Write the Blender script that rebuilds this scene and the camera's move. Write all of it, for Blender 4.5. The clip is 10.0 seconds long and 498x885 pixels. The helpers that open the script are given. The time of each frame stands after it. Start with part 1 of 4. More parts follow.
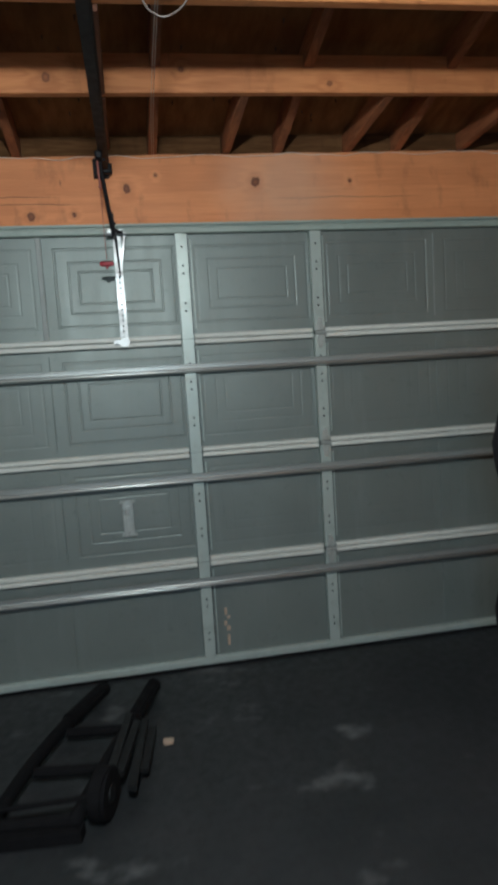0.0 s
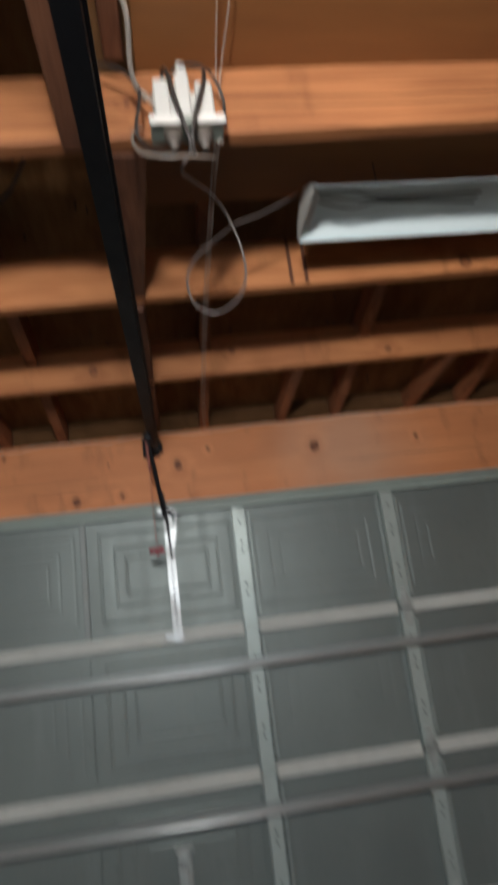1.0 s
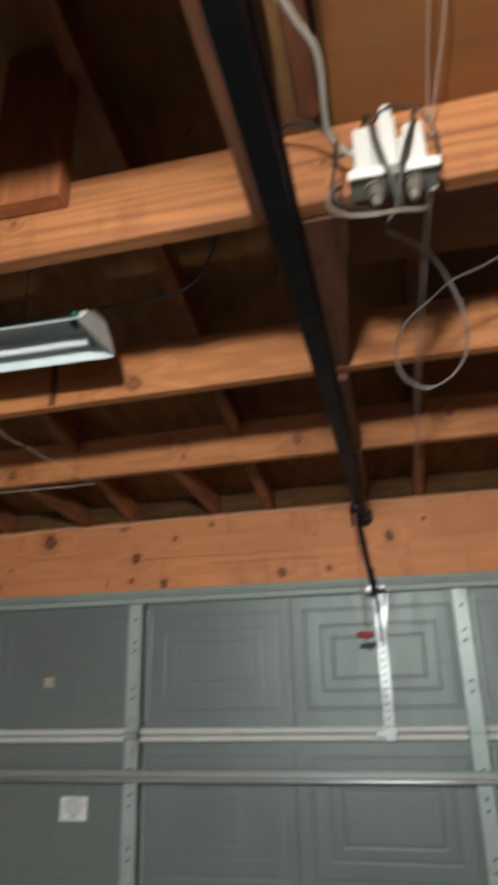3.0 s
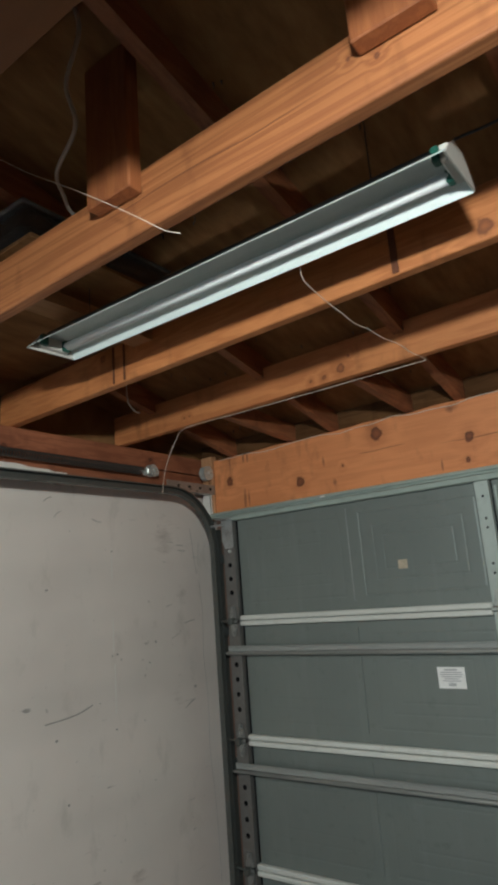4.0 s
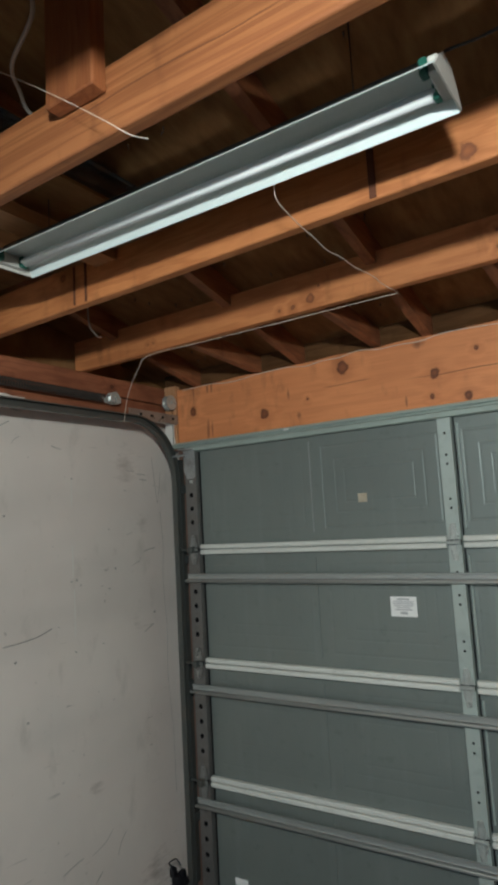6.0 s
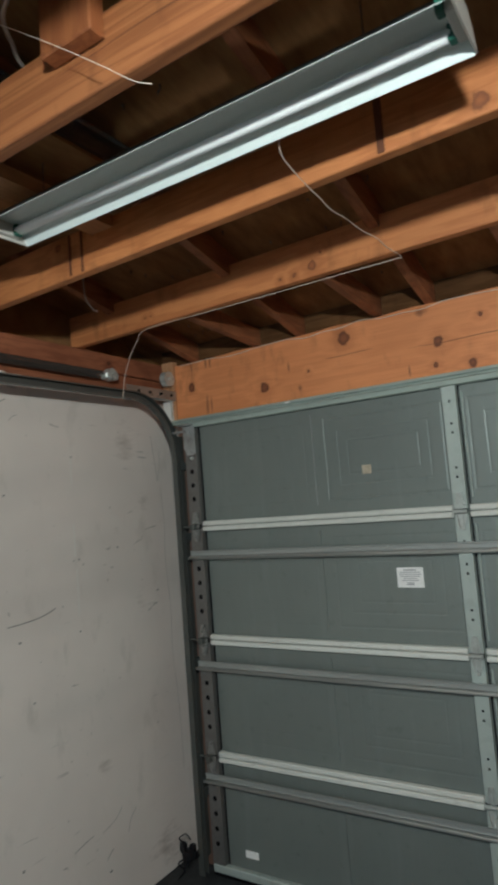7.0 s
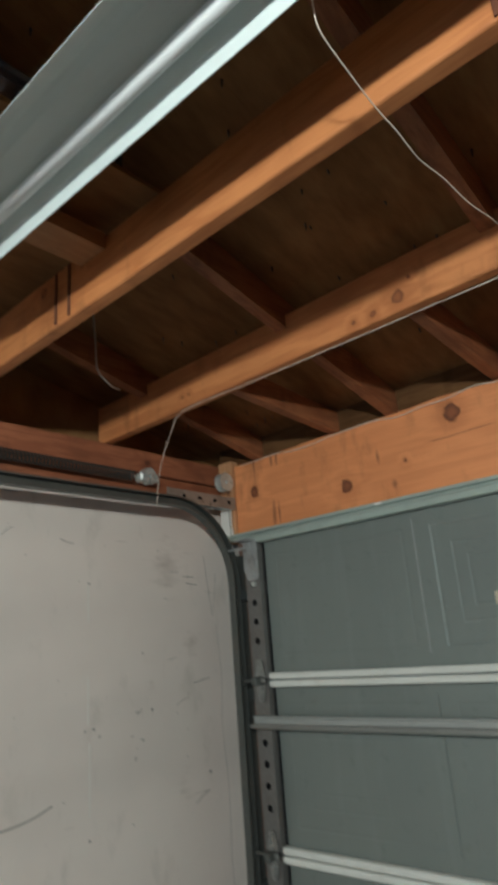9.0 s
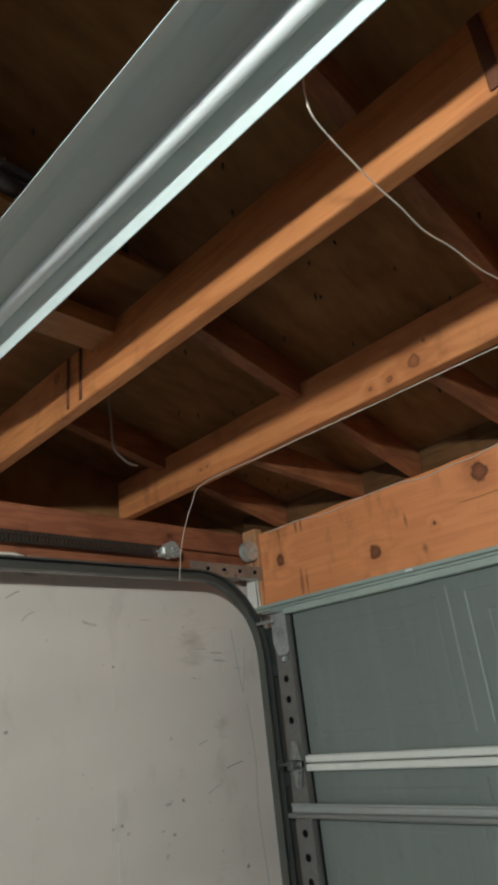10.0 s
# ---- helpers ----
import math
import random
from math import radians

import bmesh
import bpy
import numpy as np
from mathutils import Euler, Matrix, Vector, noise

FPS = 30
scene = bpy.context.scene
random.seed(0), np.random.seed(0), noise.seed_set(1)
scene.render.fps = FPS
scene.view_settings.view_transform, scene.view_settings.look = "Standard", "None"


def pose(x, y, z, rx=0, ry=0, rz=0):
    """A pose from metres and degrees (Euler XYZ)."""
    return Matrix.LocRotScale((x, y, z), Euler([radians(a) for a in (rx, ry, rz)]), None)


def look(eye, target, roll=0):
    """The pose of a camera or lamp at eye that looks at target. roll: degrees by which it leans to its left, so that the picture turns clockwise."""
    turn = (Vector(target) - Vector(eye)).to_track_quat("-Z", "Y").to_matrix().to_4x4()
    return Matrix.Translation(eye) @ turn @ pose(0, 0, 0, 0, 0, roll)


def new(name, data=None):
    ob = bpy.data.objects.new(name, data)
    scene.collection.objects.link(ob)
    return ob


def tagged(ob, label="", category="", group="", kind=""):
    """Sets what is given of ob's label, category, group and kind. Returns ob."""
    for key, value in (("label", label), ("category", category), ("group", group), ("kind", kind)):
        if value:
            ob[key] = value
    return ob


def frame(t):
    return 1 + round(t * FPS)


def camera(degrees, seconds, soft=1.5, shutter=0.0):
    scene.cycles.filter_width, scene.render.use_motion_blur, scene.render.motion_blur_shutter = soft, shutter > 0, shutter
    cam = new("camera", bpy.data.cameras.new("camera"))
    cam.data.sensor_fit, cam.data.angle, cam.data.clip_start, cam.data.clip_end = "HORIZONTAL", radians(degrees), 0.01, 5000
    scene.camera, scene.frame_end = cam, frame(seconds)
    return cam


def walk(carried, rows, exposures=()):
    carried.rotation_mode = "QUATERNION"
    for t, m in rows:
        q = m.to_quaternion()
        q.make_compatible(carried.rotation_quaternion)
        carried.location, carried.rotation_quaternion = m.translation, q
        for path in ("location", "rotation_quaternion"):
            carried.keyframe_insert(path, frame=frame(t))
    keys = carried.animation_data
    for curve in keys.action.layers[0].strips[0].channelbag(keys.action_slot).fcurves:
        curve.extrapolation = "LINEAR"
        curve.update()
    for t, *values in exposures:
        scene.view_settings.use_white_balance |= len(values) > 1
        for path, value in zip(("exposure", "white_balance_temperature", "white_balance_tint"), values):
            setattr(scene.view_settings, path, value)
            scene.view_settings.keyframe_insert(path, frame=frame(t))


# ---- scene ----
cam = camera(42.5, 10.0, soft=3.7, shutter=0.5)
PATH = [
    (0, (2.197, -3.017, 1.409), (2.541, -1.057, 1.204), -3.6),
    (0.5, (2.277, -2.761, 1.462), (2.608, -0.789, 1.475), -2.6),
    (1, (2.22, -2.626, 1.66), (2.463, -0.706, 2.165), -7.3),
    (1.5, (2.357, -2.518, 1.822), (2.242, -0.703, 2.654), -3.6),
    (2, (2.372, -2.499, 1.826), (2.139, -0.715, 2.7), -0.5),
    (2.2, (2.366, -2.506, 1.83), (2.131, -0.733, 2.725), -1.0),
    (3.3, (2.163, -2.466, 1.764), (1.512, -0.656, 2.313), -2.2),
    (3.5, (2.1, -2.479, 1.736), (1.162, -0.781, 2.223), -4.1),
    (4, (1.957, -2.513, 1.722), (0.815, -0.937, 2.18), -4.4),
    (4.5, (1.93, -2.495, 1.73), (0.839, -0.865, 2.121), -3.3),
    (5, (1.948, -2.496, 1.716), (0.856, -0.858, 2.07), -4.0),
    (5.2, (1.937, -2.496, 1.737), (0.874, -0.832, 2.059), -3.0),
    (6.3, (1.927, -2.489, 1.691), (0.828, -0.833, 1.917), -2.8),
    (6.5, (1.911, -2.496, 1.673), (0.794, -0.851, 1.889), -2.3),
    (7, (1.872, -2.477, 1.689), (0.807, -0.795, 1.879), -4.5),
    (7.5, (1.843, -2.245, 1.638), (0.905, -0.499, 1.904), -5.1),
    (8, (1.744, -1.991, 1.662), (0.686, -0.335, 2.032), -1.9),
    (8.5, (1.642, -1.865, 1.695), (0.548, -0.267, 2.195), -5.2),
    (9, (1.545, -1.8, 1.719), (0.301, -0.354, 2.322), -4.5),
    (9.5, (1.539, -1.785, 1.747), (0.253, -0.446, 2.492), -6.0),
    (10, (1.547, -1.766, 1.782), (0.294, -0.407, 2.547), -6.7),
]
EXPOSURES = [(0.0, -0.18, 5430, 0), (1.0, -0.48, 5800, 8), (2.0, -0.38, 6050, 7), (3.4, -0.15, 5850, 2), (4.5, 0.02, 5700, -1), (7.0, 0.02, 5650, -1), (7.6, -0.02, 5650, -1), (8.2, 0.10, 5700, 0), (9.0, 0.27, 5700, -2), (10.0, 0.30, 5740, -2)]
walk(cam, [(t, look(eye, target, roll)) for t, eye, target, roll in PATH], EXPOSURES)

# ---- world and light ----
world = bpy.data.worlds.new("world")
scene.world = world
world.use_nodes = True
wn = world.node_tree.nodes
sky = wn.new("ShaderNodeTexSky")
sky.sky_type, sky.sun_disc = "NISHITA", False
sky.sun_elevation, sky.sun_rotation = radians(35), radians(200)
world.node_tree.links.new(sky.outputs[0], wn["Background"].inputs[0])
wn["Background"].inputs[1].default_value = 0.08


def area_lamp(name, eye, target, sx, sy, watts, colour):
    data = bpy.data.lights.new(name, "AREA")
    data.shape, data.size, data.size_y, data.energy, data.color = "RECTANGLE", sx, sy, watts, colour
    ob = new(name, data)
    ob.matrix_world = look(eye, target)
    return ob


def bulb(name, at, radius, watts, colour):
    data = bpy.data.lights.new(name, "POINT")
    data.shadow_soft_size, data.energy, data.color = radius, watts, colour
    ob = new(name, data)
    ob.location = at
    return ob


# daylight in the rear window's opening, and the two bulbs under the unseen, added door opener head over the rear of the
# garage
area_lamp("window_daylight", (2.3, -5.52, 1.55), (2.0, 0.0, 1.0), 2.0, 1.1, 13, (0.38, 0.68, 1.0))
for x in (2.125, 2.175):
    bulb("opener_bulb", (x, -2.86, 2.268), 0.055, 96, (1.0, 0.925, 0.83))

# ---- materials ----


class Mat:
    """A node material with small shortcuts."""

    def __init__(self, name, rough=0.6, metal=0.0):
        self.m = bpy.data.materials.new(name)
        self.m.use_nodes = True
        self.n, self.l = self.m.node_tree.nodes, self.m.node_tree.links
        self.b = self.n["Principled BSDF"]
        self.b.inputs["Roughness"].default_value, self.b.inputs["Metallic"].default_value = rough, metal
        self.co = self.n.new("ShaderNodeTexCoord").outputs["Object"]

    def put(self, socket, value):
        if isinstance(value, bpy.types.NodeSocket):
            self.l.new(value, socket)
        else:
            socket.default_value = value

    def scaled(self, s, co=None, shift=(0, 0, 0)):
        n = self.n.new("ShaderNodeMapping")
        self.l.new(co or self.co, n.inputs[0])
        n.inputs["Scale"].default_value, n.inputs["Location"].default_value = s, shift
        return n.outputs[0]

    def noise(self, scale, co=None, detail=4.0, rough=0.55, distort=0.0):
        n = self.n.new("ShaderNodeTexNoise")
        self.l.new(co or self.co, n.inputs["Vector"])
        n.inputs["Scale"].default_value, n.inputs["Detail"].default_value = scale, detail
        n.inputs["Roughness"].default_value, n.inputs["Distortion"].default_value = rough, distort
        return n.outputs["Fac"]

    def span(self, value, a, b, c=0.0, d=1.0):
        n = self.n.new("ShaderNodeMapRange")
        self.put(n.inputs[0], value)
        for i, v in enumerate((a, b, c, d)):
            n.inputs[i + 1].default_value = v
        return n.outputs[0]

    def calc(self, op, a, b=0.0):
        n = self.n.new("ShaderNodeMath")
        n.operation = op
        self.put(n.inputs[0], a)
        self.put(n.inputs[1], b)
        return n.outputs[0]

    def mix(self, f, a, b, kind="MIX"):
        n = self.n.new("ShaderNodeMix")
        n.data_type, n.blend_type = "RGBA", kind
        self.put(n.inputs["Factor"], f)
        self.put(n.inputs[6], (*a, 1) if isinstance(a, tuple) else a)
        self.put(n.inputs[7], (*b, 1) if isinstance(b, tuple) else b)
        return n.outputs[2]

    def bump(self, height, strength=0.3, distance=0.002):
        n = self.n.new("ShaderNodeBump")
        n.inputs["Strength"].default_value, n.inputs["Distance"].default_value = strength, distance
        self.l.new(height, n.inputs["Height"])
        self.l.new(n.outputs[0], self.b.inputs["Normal"])

    def colour(self, c):
        self.put(self.b.inputs["Base Color"], (*c, 1) if isinstance(c, tuple) else c)
        return self


def wood(name, light, dark, axis="x", knots=(), knot=(0.085, 0.024, 0.011), rough=0.62, seed=0.0, wear=0.4, density=1.0, pale=None, drips=(), figure=0.4, cracks=(), heart=0.35, run=1.0):
    """Sawn softwood, its grain along one axis; knots: (x, y, z, radius) with a dark heart and grain that flows round them."""
    m = Mat(name, rough)
    long = {"x": (run, 9.0, 9.0), "y": (9.0, 1.0, 9.0), "z": (9.0, 9.0, 1.0)}[axis]
    near = None
    for i, (x, y, z, r) in enumerate(knots):
        stretch = {"x": (1.1, 1.0, 0.95), "y": (1.0, 0.72, 1.0), "z": (1.0, 1.0, 0.72)}[axis]
        sub = m.n.new("ShaderNodeVectorMath")
        sub.operation = "SUBTRACT"
        m.l.new(m.co, sub.inputs[0])
        sub.inputs[1].default_value = (x, y, z)
        mul = m.n.new("ShaderNodeVectorMath")
        mul.operation = "MULTIPLY"
        m.l.new(sub.outputs[0], mul.inputs[0])
        mul.inputs[1].default_value = [v / r for v in stretch]
        ln = m.n.new("ShaderNodeVectorMath")
        ln.operation = "LENGTH"
        m.l.new(mul.outputs[0], ln.inputs[0])
        d = ln.outputs["Value"]
        near = d if near is None else m.calc("MINIMUM", near, d)
    warp = m.noise(2.2, m.scaled(long, shift=(seed, seed * 2, seed)), 3.0)
    rings = m.calc("MULTIPLY", warp, 5.0 * density)
    if near is not None:
        rings = m.calc("ADD", rings, m.span(near, 0.6, 5.0, 0.9, 0.0))
    rings = m.calc("SINE", m.calc("MULTIPLY", rings, 6.28))
    fine = m.noise(14.0, m.scaled(tuple(v * (1.0 if v <= 1.0 else 3.0) for v in long), shift=(seed, 0, 0)), 5.0, 0.65)
    tone = m.calc("ADD", m.calc("MULTIPLY", m.span(rings, -1, 1), figure), m.calc("MULTIPLY", fine, 1.0 - figure))
    c = m.mix(m.span(tone, 0.12, 0.95), light, dark)
    blotch = m.noise(2.4, m.scaled((1, 1.6, 1.6), shift=(seed, 5, 1)), 3.0)
    c = m.mix(m.span(blotch, 0.35, 0.7, 0.0, wear), c, tuple(v * 0.55 for v in dark))
    smear = m.noise(5.0, m.scaled((2.2, 2.2, 0.8), shift=(seed, 2, 3)), 4.0, 0.6)
    c = m.mix(m.span(smear, 0.56, 0.74, 0.0, 0.5), c, tuple(v * 0.42 for v in dark))
    for x, z, w, h in cracks:
        off = m.n.new("ShaderNodeVectorMath")
        off.operation = "SUBTRACT"
        m.l.new(m.co, off.inputs[0])
        off.inputs[1].default_value = (x, 0, z)
        xyz = m.n.new("ShaderNodeSeparateXYZ")
        m.l.new(off.outputs[0], xyz.inputs[0])
        wave = m.calc("MULTIPLY", m.calc("SUBTRACT", m.noise(3.0, None, 3.0), 0.5), 0.03)
        across = m.calc("ABSOLUTE", m.calc("ADD", xyz.outputs[2], wave))
        along = m.calc("ABSOLUTE", xyz.outputs[0])
        c = m.mix(m.calc("MULTIPLY", m.span(across, h * 0.3, h, 0.8, 0.0), m.span(along, w * 0.7, w, 1.0, 0.0)), c, tuple(v * 0.4 for v in dark))
    for x, z, w, h in drips:
        off = m.n.new("ShaderNodeVectorMath")
        off.operation = "SUBTRACT"
        m.l.new(m.co, off.inputs[0])
        off.inputs[1].default_value = (x, 0.077, z)
        size = m.n.new("ShaderNodeVectorMath")
        size.operation = "MULTIPLY"
        m.l.new(off.outputs[0], size.inputs[0])
        size.inputs[1].default_value = (1 / w, 1.0, 1 / h)
        ln = m.n.new("ShaderNodeVectorMath")
        ln.operation = "LENGTH"
        m.l.new(size.outputs[0], ln.inputs[0])
        g = m.calc("ADD", ln.outputs["Value"], m.calc("MULTIPLY", m.noise(40.0, m.scaled((1, 1, 0.35)), 4.0), 1.3))
        c = m.mix(m.span(g, 0.9, 1.7, 0.65, 0.0), c, (0.12, 0.04, 0.02))
    if pale:
        sub = m.n.new("ShaderNodeVectorMath")
        sub.operation = "DISTANCE"
        m.l.new(m.co, sub.inputs[0])
        sub.inputs[1].default_value = pale[:3]
        far = m.calc("ADD", m.calc("DIVIDE", sub.outputs["Value"], pale[3]), m.calc("MULTIPLY", m.noise(5.0), 0.7))
        c = m.mix(m.span(far, 0.5, 1.35, 0.45, 0.0), c, (0.62, 0.43, 0.30))
    if near is not None:
        wob = m.calc("ADD", near, m.calc("MULTIPLY", m.calc("SUBTRACT", m.noise(32.0, None, 3.0), 0.42), 1.5))
        halo = m.span(wob, 0.8, 2.6, 0.4, 0.0)
        c = m.mix(halo, c, tuple(v * 0.75 for v in dark))
        c = m.mix(m.span(wob, 0.9, 1.2, 0.92, 0.0), c, knot)
        c = m.mix(m.span(wob, 0.3, 0.95, heart, 0.0), c, tuple(v * 0.8 for v in dark))
    m.colour(c)
    m.bump(tone, 0.25, 0.0015)
    m.put(m.b.inputs["Roughness"], m.span(fine, 0.2, 0.8, rough - 0.1, rough + 0.15))
    return m.m


def painted(name, colour, dirt, rough=0.45, metal=0.0, spots=18.0, amount=0.35, streak=(1, 1, 1)):
    m = Mat(name, rough, metal)
    big = m.noise(1.6, m.scaled(streak), 4.0)
    small = m.noise(spots, m.scaled(streak, shift=(3, 1, 7)), 5.0, 0.6)
    c = m.mix(m.span(big, 0.35, 0.75, 0.0, amount), colour, dirt)
    c = m.mix(m.span(small, 0.52, 0.75, 0.0, amount), c, dirt)
    m.colour(c)
    m.put(m.b.inputs["Roughness"], m.span(small, 0.3, 0.7, rough - 0.06, rough + 0.14))
    m.bump(m.noise(160.0, None, 2.0), 0.06, 0.0008)
    return m.m


def galvanised(name, colour=(0.55, 0.56, 0.55), rough=0.38, metal=0.85):
    m = Mat(name, rough, metal)
    v = m.n.new("ShaderNodeTexVoronoi")
    m.l.new(m.co, v.inputs["Vector"])
    v.inputs["Scale"].default_value = 70.0
    spangle = m.span(v.outputs["Distance"], 0.0, 0.7)
    grime = m.noise(9.0, None, 5.0, 0.65)
    c = m.mix(m.calc("MULTIPLY", spangle, 0.3), colour, tuple(x * 0.6 for x in colour))
    c = m.mix(m.span(grime, 0.5, 0.8, 0.0, 0.6), c, (0.16, 0.13, 0.1))
    m.colour(c)
    m.put(m.b.inputs["Roughness"], m.span(grime, 0.3, 0.8, rough - 0.08, rough + 0.25))
    return m.m


def plain(name, colour, rough=0.5, metal=0.0, vary=0.25, scale=30.0):
    m = Mat(name, rough, metal)
    n = m.noise(scale, None, 4.0)
    m.colour(m.mix(m.span(n, 0.3, 0.75, 0.0, vary), colour, tuple(v * 0.5 for v in colour)))
    m.put(m.b.inputs["Roughness"], m.span(n, 0.3, 0.7, max(0.05, rough - 0.07), rough + 0.1))
    return m.m


PINE_L, PINE_D = (0.66, 0.27, 0.092), (0.42, 0.142, 0.042)
FIR_L, FIR_D = (0.38, 0.15, 0.06), (0.20, 0.066, 0.026)

HEADER_KNOTS = [(0.362, 0.077, 2.224, 0.026), (0.781, 0.077, 2.372, 0.030), (1.188, 0.077, 2.277, 0.023), (1.311, 0.077, 2.166, 0.02),
                (-0.062, 0.077, 2.292, 0.021), (2.246, 0.077, 2.30, 0.021), (2.85, 0.077, 2.326, 0.022), (1.81, 0.077, 2.185, 0.017),
                (1.17, 0.077, 2.185, 0.011), (2.0, 0.077, 2.19, 0.011), (1.36, 0.077, 2.35, 0.010), (2.38, 0.077, 2.36, 0.008),
                (3.32, 0.077, 2.33, 0.010), (0.60, 0.077, 2.26, 0.007), (1.52, 0.077, 2.40, 0.008)]
M_HEADER = wood("header_pine", (0.86, 0.36, 0.142), (0.58, 0.20, 0.068), "x", HEADER_KNOTS, pale=(3.0, 0.077, 2.30, 0.42),
                drips=[(0.03, 2.185, 0.012, 0.06), (0.055, 2.19, 0.007, 0.05), (-0.055, 2.39, 0.006, 0.06), (0.035, 2.40, 0.008, 0.04), (0.06, 2.405, 0.006, 0.035), (0.50, 2.30, 0.008, 0.03), (1.13, 2.41, 0.03, 0.02),
                       (1.06, 2.18, 0.006, 0.03), (1.95, 2.33, 0.006, 0.02), (0.55, 2.19, 0.012, 0.02)], wear=0.25, density=0.6, figure=0.22, run=0.4,
                cracks=[(1.50, 2.270, 0.45, 0.0035), (1.75, 2.238, 0.28, 0.003), (0.80, 2.30, 0.12, 0.0025), (3.3, 2.25, 0.4, 0.0025)])
M_TIE_A = wood("tie_pine_a", (0.50, 0.20, 0.07), (0.25, 0.085, 0.027), "x", [(1.65, -1.65, 2.56, 0.006), (1.60, -1.65, 2.585, 0.006), (2.2, -1.65, 2.57, 0.006), (2.22, -1.65, 2.525, 0.005), (2.95, -1.65, 2.58, 0.007)], knot=(0.115, 0.034, 0.013), density=1.5, seed=2.0, figure=0.5, run=0.28, cracks=[(2.55, 2.575, 0.5, 0.003), (2.65, 2.555, 0.4, 0.003), (1.25, 2.55, 0.3, 0.0025)])
M_TIE_B = wood("tie_pine_b", PINE_L, PINE_D, "x", [(1.64, -1.07, 2.518, 0.024), (0.301, -1.07, 2.569, 0.014), (0.46, -1.07, 2.575, 0.007), (3.1, -1.07, 2.54, 0.02)], knot=(0.15, 0.05, 0.02), seed=5.0, heart=0.8)
M_TIE_C = wood("tie_pine_c", (0.67, 0.275, 0.095), (0.45, 0.152, 0.048), "x",
               [(0.932, -0.49, 2.506, 0.018), (0.967, -0.49, 2.543, 0.007), (0.858, -0.49, 2.488, 0.010), (0.80, -0.49, 2.486, 0.008), (1.977, -0.49, 2.535, 0.018),
                (1.58, -0.49, 2.566, 0.009), (1.58, -0.49, 2.513, 0.008), (2.47, -0.49, 2.571, 0.010), (0.18, -0.49, 2.49, 0.006), (0.15, -0.49, 2.49, 0.006),
                (3.05, -0.49, 2.53, 0.014)], knot=(0.16, 0.055, 0.022), seed=8.0, density=0.7, heart=0.7)
M_BRACE = wood("brace_pine", (0.50, 0.27, 0.12), (0.34, 0.16, 0.065), "y", seed=6.5)
M_RAFTER = wood("rafter_fir", FIR_L, FIR_D, "y", seed=3.0, wear=0.5)
M_BLOCK = wood("joist_fir", (0.22, 0.088, 0.04), (0.12, 0.042, 0.02), "y", seed=6.0)
M_JAMB = wood("jamb_dark", (0.19, 0.115, 0.085), (0.11, 0.065, 0.05), "z", seed=2.5)
M_POST = wood("post_fir", (0.36, 0.128, 0.042), (0.21, 0.064, 0.02), "z", seed=4.0)
M_EAVE = wood("eave_board_brown", (0.165, 0.084, 0.035), (0.085, 0.04, 0.016), "x", rough=0.85, seed=7.0, wear=0.6)
M_EAVE.node_tree.nodes["Principled BSDF"].inputs["Specular IOR Level"].default_value = 0.08
M_STUD = wood("stud_spruce", (0.60, 0.34, 0.17), (0.44, 0.21, 0.09), "z", seed=1.0, wear=0.2)
M_PLATE = wood("plate_redwood", (0.40, 0.15, 0.07), (0.22, 0.07, 0.032), "y", [(-0.26, -0.30, 2.40, 0.012), (-0.26, -1.1, 2.36, 0.014)], seed=9.0, wear=0.5)


def sheathing_material():
    m = Mat("roof_sheathing", 0.75)
    m.b.inputs["Specular IOR Level"].default_value = 0.12
    g = m.noise(5.0, m.scaled((4, 1.2, 1)), 5.0, 0.6)
    b = m.noise(1.3, None, 3.0)
    c = m.mix(m.span(g, 0.3, 0.75), (0.32, 0.17, 0.07), (0.175, 0.082, 0.032))
    c = m.mix(m.span(b, 0.45, 0.75, 0.0, 0.6), c, (0.06, 0.022, 0.013))
    m.colour(c)
    m.bump(g, 0.3, 0.002)
    return m.m


def panel_material():
    m = Mat("storage_plywood", 0.6)
    g = m.noise(3.0, m.scaled((1, 6, 1)), 5.0, 0.6)
    b = m.noise(1.1, None, 3.0)
    c = m.mix(m.span(g, 0.3, 0.75), (0.25, 0.10, 0.027), (0.195, 0.075, 0.02))
    m.colour(m.mix(m.span(b, 0.4, 0.75, 0.0, 0.45), c, (0.16, 0.055, 0.016)))
    return m.m


WALL_FACE = -0.27


